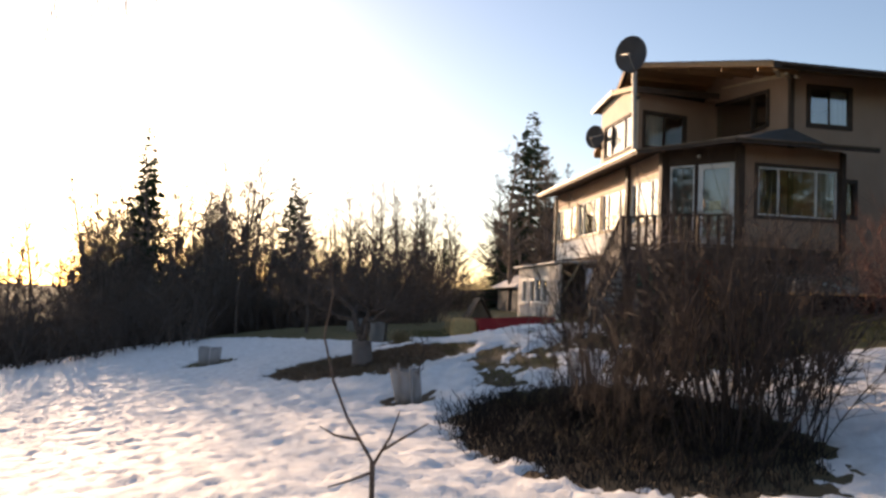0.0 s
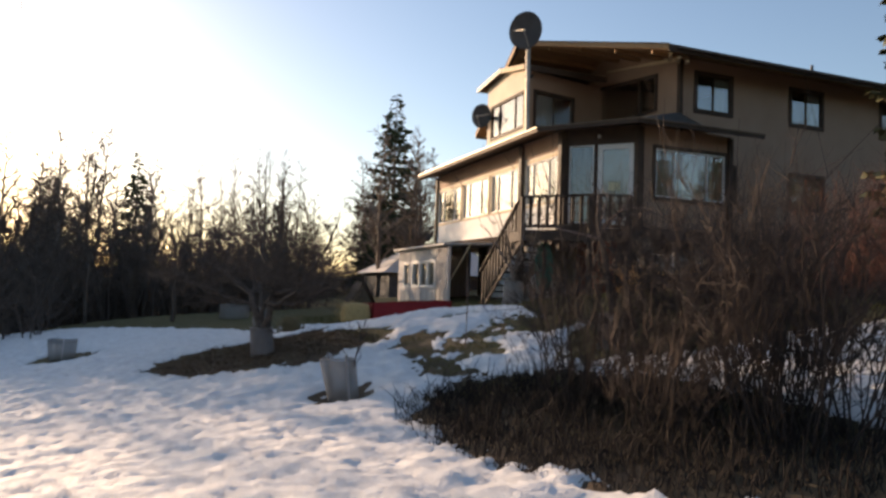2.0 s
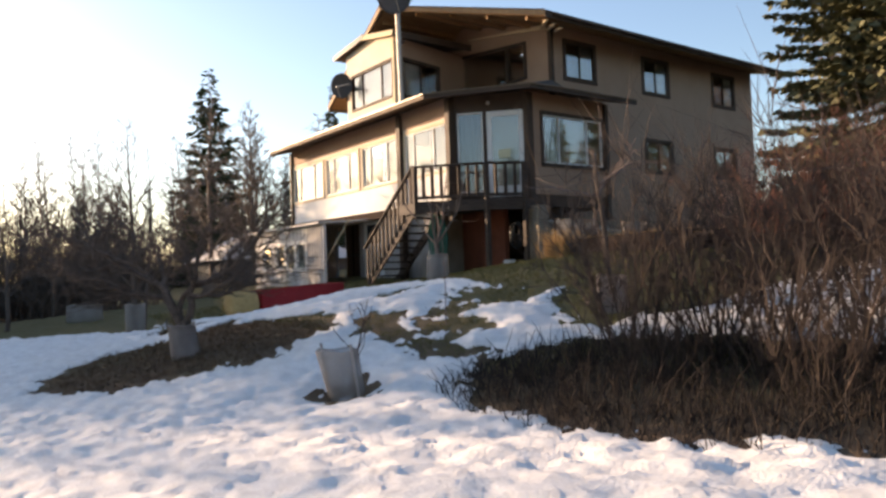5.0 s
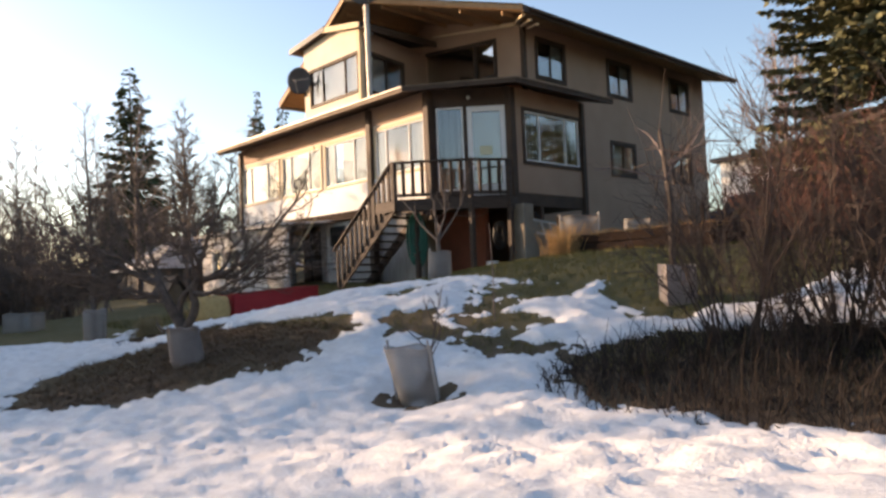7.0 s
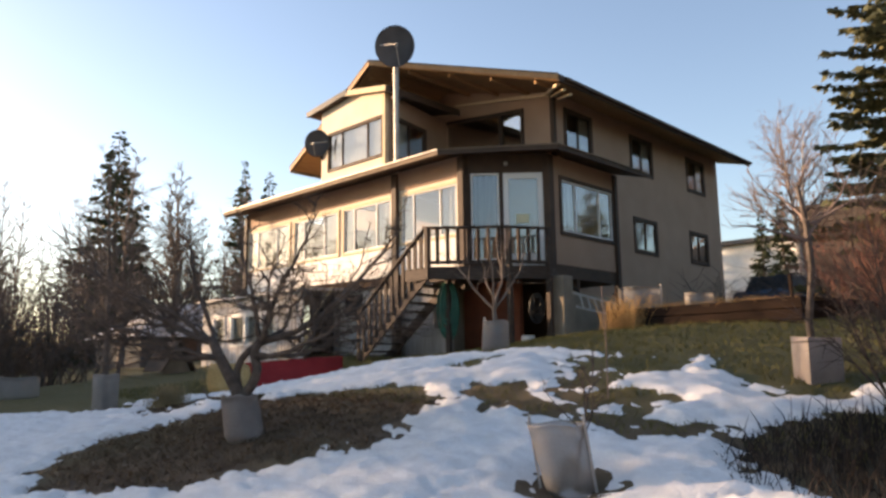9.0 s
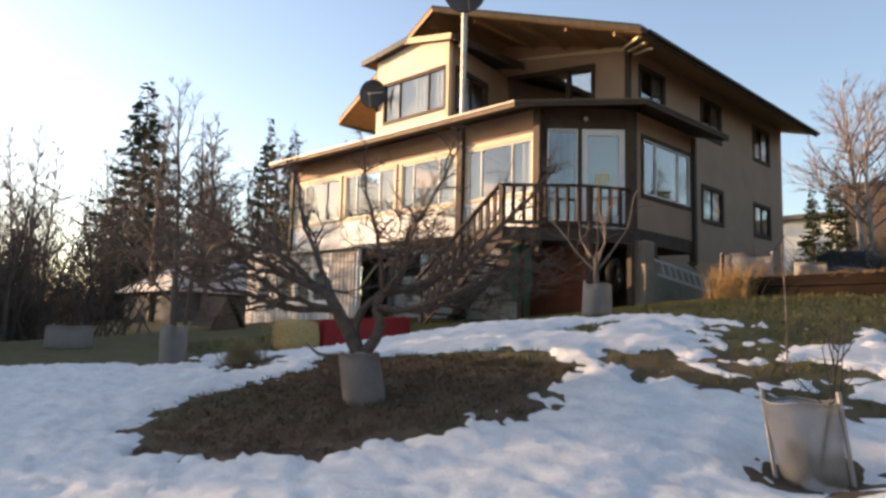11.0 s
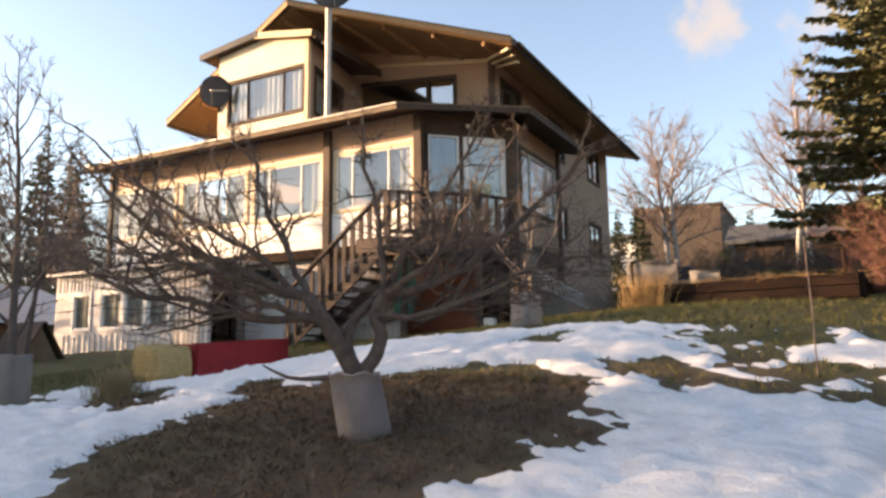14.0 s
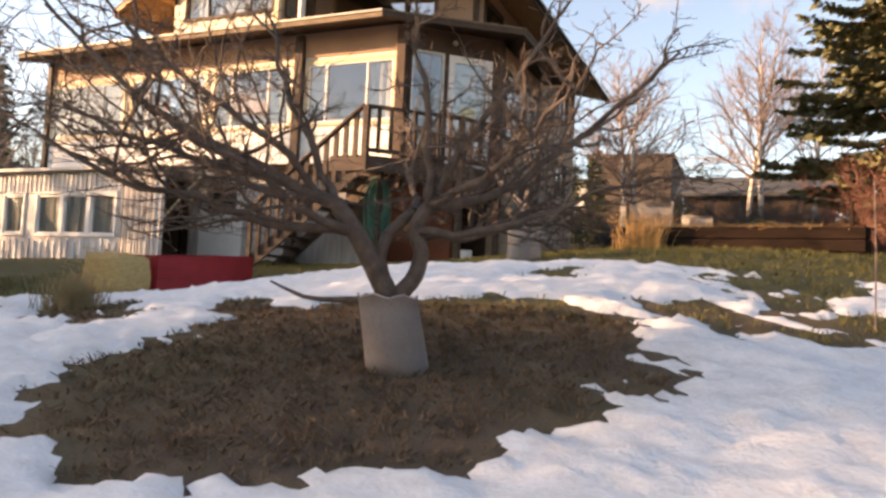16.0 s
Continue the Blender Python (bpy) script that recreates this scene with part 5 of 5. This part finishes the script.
for i, (x, y, s) in enumerate(((9.3, 10.6, 0.8), (9.9, 9.4, 1.0), (9.2, 8.4, 0.95), (10.2, 7.6, 1.1), (9.4, 6.6, 1.0), (10.5, 5.6, 1.1), (9.3, 4.8, 1.0), (11.2, 8.6, 1.1), (11.5, 10.9, 0.9), (11.8, 6.8, 1.15))):
    if i < 2:
        ob = thing("red_shrub", (x, y, gz(x, y) - 0.05), "leafless red-brown shrub in a loose hedge", "shrub", "red-brown hedge")
        mesh_ob("bush", HS[i].mesh("bush"), REDTWIG, ob, (x, y, gz(x, y) - 0.05))
        keep = (ob,) if i == 0 else (*keep, ob)
    else:
        copy_thing(keep[i % 2], Matrix.LocRotScale((x, y, gz(x, y) - 0.05), Euler((0, 0, i * 1.3)), (s, s, s)))

# brown thicket of shrubs in the thawed hollow
rng = np.random.default_rng(23)
BS = [shrub_tubes(rng, 26, 2.5, 1.3, 15, 0.011, 0.5, 2) for _ in range(3)]
keep = []
for i, (x, y, s) in enumerate(((3.9, 8.3, 1.0), (4.1, 7.0, 1.0), (3.5, 9.1, 0.85), (3.4, 7.5, 0.85), (3.5, 6.1, 0.85), (4.2, 6.1, 0.8), (4.7, 8.0, 0.95), (2.9, 8.3, 0.55), (4.7, 7.0, 0.8), (2.8, 6.7, 0.6))):
    z = gz(x, y) - 0.05
    if i < 3:
        ob = thing("brown_shrub", (x, y, z), "tall leafless brown shrub with many thin stems", "shrub", "brown shrub thicket")
        mesh_ob("bush", BS[i].mesh("bush"), TWIG, ob, (x, y, z))
        keep.append(ob)
    else:
        copy_thing(keep[i % 3], Matrix.LocRotScale((x, y, z), Euler((0, 0, i * 1.9)), (s, s, s)))
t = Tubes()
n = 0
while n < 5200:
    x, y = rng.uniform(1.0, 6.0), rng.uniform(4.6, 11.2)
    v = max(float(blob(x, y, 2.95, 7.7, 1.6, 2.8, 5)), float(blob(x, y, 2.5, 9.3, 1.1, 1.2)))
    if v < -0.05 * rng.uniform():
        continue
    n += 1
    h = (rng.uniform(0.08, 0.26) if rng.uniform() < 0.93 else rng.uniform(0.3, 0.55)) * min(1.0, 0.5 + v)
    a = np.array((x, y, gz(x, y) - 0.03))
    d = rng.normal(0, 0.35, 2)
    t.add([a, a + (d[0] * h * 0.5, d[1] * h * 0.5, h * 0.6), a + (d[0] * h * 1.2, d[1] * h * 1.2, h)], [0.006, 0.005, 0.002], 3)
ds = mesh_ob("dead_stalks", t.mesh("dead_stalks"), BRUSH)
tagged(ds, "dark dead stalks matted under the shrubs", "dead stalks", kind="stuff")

# ---- apple tree ----
rng = np.random.default_rng(42)
AX, AY = 0.80, 15.305
AZ = gz(AX, AY)
tr, cr = Tubes(), Tubes()
fork = np.array((-0.03, 0.07, 0.47))
tr.add([(0, 0, -0.1), (0, 0.01, 0.25), fork], [0.17, 0.13, 0.115], 12)
left, back, up = np.array((-0.43, 0.90, 0)), np.array((0.90, 0.43, 0)), np.array((0, 0, 1.0))


def limb(t, cr, rng, p, d, ln, r, depth, flat):
    """A crooked limb that branches again, depth times."""
    k = 11 if depth > 2 else 8 if depth > 1 else 6
    if depth > 2:
        # long limbs keep their course: they reach out first, then turn up, with kinks
        f = np.linspace(0, 1, k + 1)
        kink = np.cumsum(rng.normal(0, 0.035, (k + 1, 3)), 0) * ln * 0.5
        kink -= kink[:1]
        q = p + np.outer(f, d) * ln + kink + np.outer((f ** 2 * flat - 0.05 * np.sin(f * 3.14)) * ln, up)
    else:
        q, dd = bent(rng, p, d, ln, k, 0.24, 0.0, -0.25 if depth else -0.1)
    r = max(r, 0.003)
    t.add(q, r * (1 - np.linspace(0, 0.74, k + 1)) * (1 + 0.1 * np.sin(np.arange(k + 1) * 2.3)), 8 if r > 0.03 else 5 if r > 0.012 else 3)
    if depth == 0:
        return
    for f in rng.uniform(0.15, 1.0, 6 if depth > 1 else 0):
        j = min(int(f * k), k - 1)
        a = q[j] + (q[j + 1] - q[j]) * (f * k - j)
        e = rng.normal(0, 1, 3) + (0, 0, 0.5)
        cr.add([a, a + e * 0.035, a + e * 0.035 + rng.normal(0, 0.04, 3)], [0.005, 0.0042, 0.002], 3)
    nb = {3: 12, 2: 7, 1: 4}[depth]
    for s in range(nb):
        f = 0.25 + 0.75 * (s + rng.uniform(0, 1)) / nb
        j = min(int(f * k), k - 1)
        base = q[j] + (q[j + 1] - q[j]) * (f * k - j)
        ax = (q[j + 1] - q[j]) / np.linalg.norm(q[j + 1] - q[j])
        d2 = ax * 0.8 + rng.normal(0, 0.6, 3) + np.array((0, 0, 0.06))
        d2 /= np.linalg.norm(d2)
        l2 = ln * rng.uniform(0.34, 0.6) * (0.6 if base[2] > 1.6 else 1.0)
        limb(cr, cr, rng, base, d2, l2, r * (0.44 if depth > 1 else 0.4) * (1 - 0.4 * f), depth - 1, 0.0)


def heading(a, b, c):
    """From steps to the left, up and back of the trunk."""
    return left * a + up * b + back * c


# two stems bow apart over the sleeve; a third crosses between them
stems = (
    (((0.13, 0.20, -0.03), (0.25, 0.40, -0.05), (0.40, 0.60, 0.0)), 0.078,
     ((2, (0.9, 0.62, -0.1), 2.15, 0.044), (1, (1.0, 0.2, -0.2), 2.1, 0.042), (2, (0.5, 0.85, 0.15), 1.5, 0.034), (2, (0.75, 0.42, 0.6), 1.8, 0.036), (1, (0.6, 0.35, -0.75), 1.6, 0.034), (2, (1.0, 0.4, 0.25), 2.0, 0.036), (2, (0.6, 0.6, -0.5), 1.7, 0.032))),
    (((-0.15, 0.11, 0.0), (-0.20, 0.30, 0.02), (-0.12, 0.45, 0.03), (-0.22, 0.62, 0.03)), 0.062,
     ((3, (-0.85, 0.55, 0.0), 1.85, 0.040), (3, (-0.5, 0.85, -0.2), 1.5, 0.034), (2, (-0.85, 0.25, 0.5), 1.6, 0.034), (3, (-0.55, 0.4, -0.7), 1.5, 0.034), (3, (0.15, 0.95, -0.15), 1.3, 0.032), (2, (-1.0, 0.3, -0.1), 1.7, 0.034))),
    (((0.10, 0.24, 0.03), (0.04, 0.42, 0.06), (-0.12, 0.58, 0.12)), 0.05,
     ((2, (-0.55, 0.55, 0.6), 1.6, 0.036), (2, (0.1, 0.6, 0.8), 1.5, 0.034))))
for bends, r, limbs in stems:
    q = [fork - up * 0.04] + [fork + heading(*p) for p in bends]
    n = len(q)
    fine = np.linspace(0, n - 1, 3 * n)
    run = np.stack([np.interp(fine, range(n), [p[c] for p in q]) for c in range(3)], -1)
    run[1:-1] = (run[:-2] + 2 * run[1:-1] + run[2:]) / 4
    tr.add(run, r * np.linspace(1, 0.72, len(run)), 9)
    for j, d, l2, r2 in limbs:
        d = heading(d[0], d[1] * 0.78, d[2])
        limb(tr, cr, rng, q[j + 1], d / np.linalg.norm(d), l2, r2, 3, 0.07)
d = left + back * 0.1 + up * 0.06
q, _ = bent(rng, fork - (0, 0, 0.05), d / np.linalg.norm(d), 1.05, 8, 0.13, 0.0, -0.05)
tr.add(q, 0.03 * (1 - np.linspace(0, 0.75, 9)), 7)
tree_thing("apple_tree", (AX, AY, AZ), (tr, cr), (BARK, BARK), "old spreading leafless apple tree with a gnarled crown", "apple tree")
guard("trunk_guard", (AX, AY, AZ), 0.215, 0.2, 0.46, "pale grey sleeve round the apple trunk", (-0.04, 0.09), 24, SLEEVE, 0)

def young_tree(name, at, height, r, count, blen, up_, label, seed, mt=TWIG, first_=0.3, sub=4, lean=(0, 0), wander=0.05, trunk=None):
    rng = np.random.default_rng(seed)
    tb = branchy(rng, (0, 0, 0), height, r, first_, count, blen, up_, sub, 0.4, wander, 6, 0, lean)
    return tree_thing(name, at, tb, (trunk or mt, mt), label, "young tree")


def on(x, y, dz=0.0):
    return (x, y, gz(x, y) + dz)


# sapling in the snow hollow
guard("tree_guard", on(1.34, 11.31, -0.06), 0.20, 0.235, 0.5, "pale plastic sleeve round a sapling in a snow hollow", (-0.09, 0.07), 14, None, 2)
young_tree("sapling", on(1.36, 11.3, -0.08), 1.05, 0.016, 9, 0.6, 1.4, "thin leafless sapling inside a pale sleeve", 3, TWIG, 0.3, 2, (0.12, 0.0))
# young tree by the deck
guard("tree_guard", on(6.12, 16.08), 0.24, 0.22, 0.5, "pale plastic sleeve round a young tree by the deck", (0.02, 0), 12, None, 1)
rng = np.random.default_rng(71)
tr, cr = Tubes(), Tubes()
tr.add([(0, 0, -0.1), (0.01, 0, 0.4), (0.0, 0.02, 0.75)], [0.055, 0.045, 0.04], 8)
for d, ln in (((-0.35, 0.75, 1.0), 1.5), ((0.35, -0.8, 1.0), 1.7), ((0.6, 0.2, 1.1), 1.4), ((-0.5, -0.3, 1.1), 1.5), ((0.1, 0.35, 1.2), 1.6), ((0.2, -0.4, 1.2), 1.5)):
    limb(tr, cr, rng, np.array((0, 0.01, 0.70)), np.array(d) / np.linalg.norm(d), ln, 0.024, 1, 0.02)
tree_thing("young_tree", on(6.12, 16.08), (tr, cr), (MIDBARK, MIDBARK), "young leafless fruit tree before the deck", "young tree")
# crooked tree with a square sleeve
guard("tree_guard", on(4.9, 10.5), 0.26, 0.26, 0.46, "grey square board sleeve round a crooked stem", (0, 0), 4, SLEEVE, 0)
rng = np.random.default_rng(77)
tr, cr = Tubes(), Tubes()
tr.add([(0, 0, -0.1), (0.0, 0.05, 0.6), (-0.22, -0.1, 1.2), (-0.35, -0.12, 1.7), (-0.3, -0.05, 2.1)], [0.042, 0.038, 0.034, 0.03, 0.02], 8)
for d in ((0.4, -0.6, 0.7), (0.5, -0.9, 0.2), (-0.6, 0.4, 0.6), (0.2, 0.5, 0.9), (0.1, -0.5, 1.0)):
    limb(cr, cr, rng, np.array((-0.32, -0.1, 1.9 - 0.12 * rng.uniform(0, 4))), np.array(d) / np.linalg.norm(d), 0.9, 0.02, 1, 0.0)
tree_thing("crooked_tree", on(4.9, 10.5), (tr, cr), (BARK, PALETWIG), "crooked stub of a small leafless tree", "young tree")
# thin pole on the lawn
t = Tubes()
p = on(3.42, 12.22)
t.add([(p[0], p[1], p[2] - 0.1), (p[0] + 0.01, p[1], p[2] + 0.6), (p[0], p[1] + 0.02, p[2] + 1.25)], [0.008, 0.007, 0.004], 6)
pl = mesh_ob("thin_stake", t.mesh("thin_stake"), PALETWIG)
tagged(pl, "thin pale stake in the lawn", "stake")
# young tree by the left lawn
guard("tree_guard", on(1.46, 20.95), 0.2, 0.21, 0.6, "pale sleeve round a young tree on the lawn", (0, 0), 14, None, 0)
young_tree("young_tree", on(1.46, 20.95), 4.6, 0.06, 26, 2.2, 1.3, "tall young leafless tree in a pale sleeve", 9, DARKTWIG, 0.14, 8, (0.02, 0), 0.06)
young_tree("young_tree", on(1.7, 21.15), 4.2, 0.04, 12, 1.2, 2.2, "tall young leafless tree in a pale sleeve", 10, DARKTWIG, 0.3, 5, (0.14, 0.05), 0.06)
guard("tree_guard", on(-2.9, 19.8), 0.26, 0.3, 0.42, "low wire sleeve round a small bush in the snow", (0, 0), 12, None, 2)
for x, y, r, h in ((1.15, 24.7, 0.42, 0.4),):
    guard("wire_ring", on(x, y), r, r, h, "pale wire ring standing on the lawn", (0, 0), 14, MESH_GUARD, 1, "wire ring")
for i, (x, y, h) in enumerate(((-0.6, 24.5, 3.2), (3.5, 30.5, 4.0), (-3, 26.0, 3.0), (1.0, 28.5, 3.6), (-5.5, 27.5, 3.4), (-8.5, 25.5, 3.2), (4.5, 33, 4.2), (-1.5, 30, 4.0))):
    young_tree("orchard_tree", on(x, y), h, 0.06, 16, h * 0.42, 0.9, "leafless orchard tree at the edge of the lawn", 50 + i, DARKTWIG, 0.22, 7, (0.05, 0), 0.09)
tuft = Tubes()
rng = np.random.default_rng(6)
for k in range(420):
    a = np.array((2.02 + rng.normal(0, 0.13), 19.75 + rng.normal(0, 0.13), gz(2, 19.7) - 0.02))
    d = rng.normal(0, 0.25, 2)
    h = rng.uniform(0.15, 0.42)
    tuft.add([a, a + (d[0] * h, d[1] * h, h)], [0.006, 0.002], 3)
tf = mesh_ob("grass_tuft", tuft.mesh("grass_tuft"), DRYGRASS)
tagged(tf, "dry grass tuft standing out of the snow", "grass tuft")
# fallen leaves and short dead grass under the apple tree
rng = np.random.default_rng(61)
t = Tubes()
V, F = [], []
k = 0
P = rng.uniform((-1.6, 12.8), (7.4, 22.5), (110000, 2))
P = P[bare(P[:, 0], P[:, 1]) > 0.05]
P = P[(P[:, 0] < 2.65) & (P[:, 1] < 19.5)][:22000]
Z = turf_height(P[:, 0], P[:, 1])
for (x, y), z in zip(P, Z):
    a = rng.uniform(0, 6.283)
    h, w = rng.uniform(0.01, 0.045), rng.uniform(0.003, 0.008)
    l = rng.normal(0, 0.04, 2)
    dx, dy = w * math.cos(a), w * math.sin(a)
    V += [(x - dx, y - dy, z - 0.01), (x + dx, y + dy, z - 0.01), (x + dx + l[0], y + dy + l[1], z + h), (x - dx * 0.4 + l[0], y - dy * 0.4 + l[1], z + h)]
t.quads(np.array(V), np.arange(len(V)).reshape(-1, 4))
gr = mesh_ob("short_grass", t.mesh("short_grass", False), LITTER)
tagged(gr, "short flattened dry grass on thawed lawn", "grass", kind="stuff")

# greener blades on the thawed lawn towards the beds and the house
t, V = Tubes(), []
P = rng.uniform((2.4, 9.5), (9.0, 24.0), (120000, 2))
P = P[bare(P[:, 0], P[:, 1]) > 0.04][:34000]
Z = turf_height(P[:, 0], P[:, 1])
for (x, y), z in zip(P, Z):
    a = rng.uniform(0, 6.283)
    h, w = rng.uniform(0.015, 0.055), rng.uniform(0.003, 0.007)
    l = rng.normal(0, 0.03, 2)
    dx, dy = w * math.cos(a), w * math.sin(a)
    V += [(x - dx, y - dy, z - 0.01), (x + dx, y + dy, z - 0.01), (x + dx + l[0], y + dy + l[1], z + h), (x - dx * 0.4 + l[0], y - dy * 0.4 + l[1], z + h)]
t.quads(np.array(V), np.arange(len(V)).reshape(-1, 4))
gg = mesh_ob("lawn_grass", t.mesh("lawn_grass", False), LAWNBLADE)
tagged(gg, "short olive-green grass on thawed lawn", "grass", kind="stuff")

# whippy sapling close to the path's start
t, t2 = Tubes(), Tubes()
t.add([(0.14, 1.44, gz(0.14, 1.44) - 0.1), (0.12, 1.42, 0.6), (0.10, 1.40, 1.19)], [0.009, 0.007, 0.005], 7)
for q in (((0.10, 1.40, 1.19), (0.05, 1.40, 1.27), (0.02, 1.39, 1.34), (0.0, 1.385, 1.42), (0.012, 1.38, 1.5), (0.0, 1.37, 1.62)), ((0.075, 1.4, 1.23), (0.03, 1.41, 1.235), (0.0, 1.42, 1.25)), ((0.10, 1.40, 1.18), (0.13, 1.38, 1.24), (0.145, 1.37, 1.29)), ((0.115, 1.395, 1.21), (0.16, 1.385, 1.24), (0.2, 1.38, 1.265)), ((0.10, 1.4, 1.17), (0.06, 1.4, 1.155), (0.02, 1.41, 1.14)), ((0.11, 1.41, 1.0), (0.2, 1.37, 1.08), (0.24, 1.36, 1.13))):
    t2.add(q, np.linspace(0.0034, 0.0012, len(q)), 5)
tree_thing("sapling", (0.0, 0.0, 0.0), (t, t2), (BARK, BARK), "bare whippy sapling standing in the snow", "young tree")

# ---- things far off ----
shed = thing("shed", (14.0, 43.5, 1.0), "low grey outbuilding with a pale hipped roof", "shed")
part("wall", box(10.9, 18.6, 41.1, 46.4, 0.2, 2.35), GREYROOF, shed)
part("door", box(12.6, 13.6, 41.04, 41.1, 0.8, 2.2), BROWN, shed)
part("window", box(15.2, 16.4, 41.05, 41.1, 1.2, 2.05), BLACK, shed)
bm = bmesh.new()
e = [bm.verts.new(p) for p in ((10.45, 40.7, 2.3), (19.0, 40.7, 2.3), (19.0, 46.8, 2.3), (10.45, 46.8, 2.3))]
r = [bm.verts.new(p) for p in ((13.2, 43.75, 4.1), (16.3, 43.75, 4.1))]
for f in ((e[0], e[1], r[1], r[0]), (e[1], e[2], r[1]), (e[2], e[3], r[0], r[1]), (e[3], e[0], r[0])):
    bm.faces.new(f)
bm.faces.new(e)
part("roof", bm, PALEWOOD, shed)
HX, HY = 5.66, 27.3
HZ = gz(HX, HY)
hut = thing("animal_hut", (HX, HY, HZ), "small A-shaped wooden hut on the lawn", "hut")
for s in (-1, 1):
    part("roof_panel", beam((HX + s * 0.48, HY, HZ + 0.06), (HX + s * 0.02, HY, HZ + 0.84), 1.15, 0.035, None, (s, 0, 0.6)), BROWN, hut)
bm = bmesh.new()
f = [[bm.verts.new(p) for p in ((HX - 0.42, HY + o, HZ), (HX + 0.42, HY + o, HZ), (HX, HY + o, HZ + 0.74))] for o in (-0.45, -0.41)]
bm.faces.new(f[0]); bm.faces.new(f[1])
for i in range(3):
    bm.faces.new((f[0][i], f[0][(i + 1) % 3], f[1][(i + 1) % 3], f[1][i]))
part("front_board", bm, FASCIA, hut)
neigh = thing("neighbour_house", (48, 21, 2.8), "tan far house behind the birches", "house")
part("wall", box(46, 54, 18.3, 23.8, 2.0, 10.4), FARWALL, neigh)
part("roof", prism([(45.85, 18.15), (54.1, 18.15), (54.1, 23.95), (45.85, 23.95)], [10.35] * 4, [10.5, 10.5, 10.6, 10.6]), FARWALL, neigh)
white_house = thing("white_house", (50, 27.5, 3), "white far house with a dark roof", "house")
part("wall", box(48, 56, 24.3, 30.5, 2.0, 9.0), WHITE, white_house)
part("roof", prism([(47.5, 23.8), (56.5, 23.8), (56.5, 31), (47.5, 31)], 8.9, [9.2, 10.2, 10.2, 9.2]), GREYROOF, white_house)
gar = thing("garage", (38, 12.5, 2.6), "long low garage with a grey roof", "garage")
part("wall", box(37.5, 42.5, 9.5, 16.6, 2.0, 6.5), BROWN, gar)
part("roof", prism([(37, 9), (40, 9), (40, 17.1), (37, 17.1)], [6.4, 7.7, 7.7, 6.4], [6.55, 7.85, 7.85, 6.55]), GREYROOF, gar)
part("roof", prism([(40, 9), (43, 9), (43, 17.1), (40, 17.1)], [7.7, 6.4, 6.4, 7.7], [7.85, 6.55, 6.55, 7.85]), GREYROOF, gar)
car = thing("parked_car", (22.2, 16.9, 2.3), "dark blue car parked beyond the beds", "car")
CX, CY, CZ = 22.2, 16.9, gz(22.2, 16.9) + 0.3
bm = box(CX - 2.1, CX + 2.1, CY - 0.85, CY + 0.85, CZ, CZ + 0.6, None, 0.14)
part("body", bm, CARPAINT, car, "", True)
bm = prism([(CX - 1.2, CY - 0.78), (CX + 1.5, CY - 0.78), (CX + 1.5, CY + 0.78), (CX - 1.2, CY + 0.78)], CZ + 0.59, CZ + 1.12)
for v in bm.verts:
    if v.co.z > CZ + 0.8:
        v.co.x = CX + 0.2 + (v.co.x - CX - 0.2) * 0.68
        v.co.y = CY + (v.co.y - CY) * 0.84
part("cabin", bm, BLACK, car, "dark car glazing")
part("roof_panel", box(CX - 0.7, CX + 1.05, CY - 0.64, CY + 0.64, CZ + 1.11, CZ + 1.16, None, 0.02), CARPAINT, car)
for x in (CX - 1.3, CX + 1.3):
    for y in (CY - 0.78, CY + 0.78):
        t = Tubes()
        t.add([(x, y - 0.11, CZ + 0.02), (x, y - 0.105, CZ + 0.02), (x, y + 0.105, CZ + 0.02), (x, y + 0.11, CZ + 0.02)], [0.02, 0.32, 0.32, 0.02], 18)
        w = mesh_ob("wheel", t.mesh("wheel"), BLACK, car)
        w.location = -ORIGIN[car]

# birch whose twigs hang in from the side of the path's start
rng = np.random.default_rng(91)
tb = branchy(rng, (0, 0, 0), 9.5, 0.13, 0.35, 26, 2.6, 0.9, 7, 0.45, 0.04, 8, 0.03)
for k in range(9):
    a = np.array((rng.uniform(2.3, 3.7), rng.uniform(-1.6, 1.6), rng.uniform(6.6, 7.4)))
    tb[1].add([(0.0, 0, 6.2), a * (0.6, 0.6, 1) + (0, 0, 0.2), a], [0.03, 0.018, 0.008], 5)
    for s in range(3):
        q, _ = bent(rng, a + rng.normal(0, 0.15, 3), (rng.normal(0, 0.12), rng.normal(0, 0.12), -1), rng.uniform(1.2, 2.0), 5, 0.06)
        tb[1].add(q, np.linspace(0.006, 0.003, 6), 4)
        for w in range(5):
            d3 = np.array((rng.normal(0, 0.5), rng.normal(0, 0.5), -0.8))
            tb[1].add([q[w], q[w] + d3 * 0.18, q[w] + d3 * 0.32 - (0, 0, 0.06)], [0.004, 0.003, 0.002], 3)
tree_thing("hanging_birch", (-6.1, 9.3, gz(-6.1, 9.3) - 0.1), tb, (BIRCH, TWIG), "leafless birch with hanging twigs beside the path", "birch")
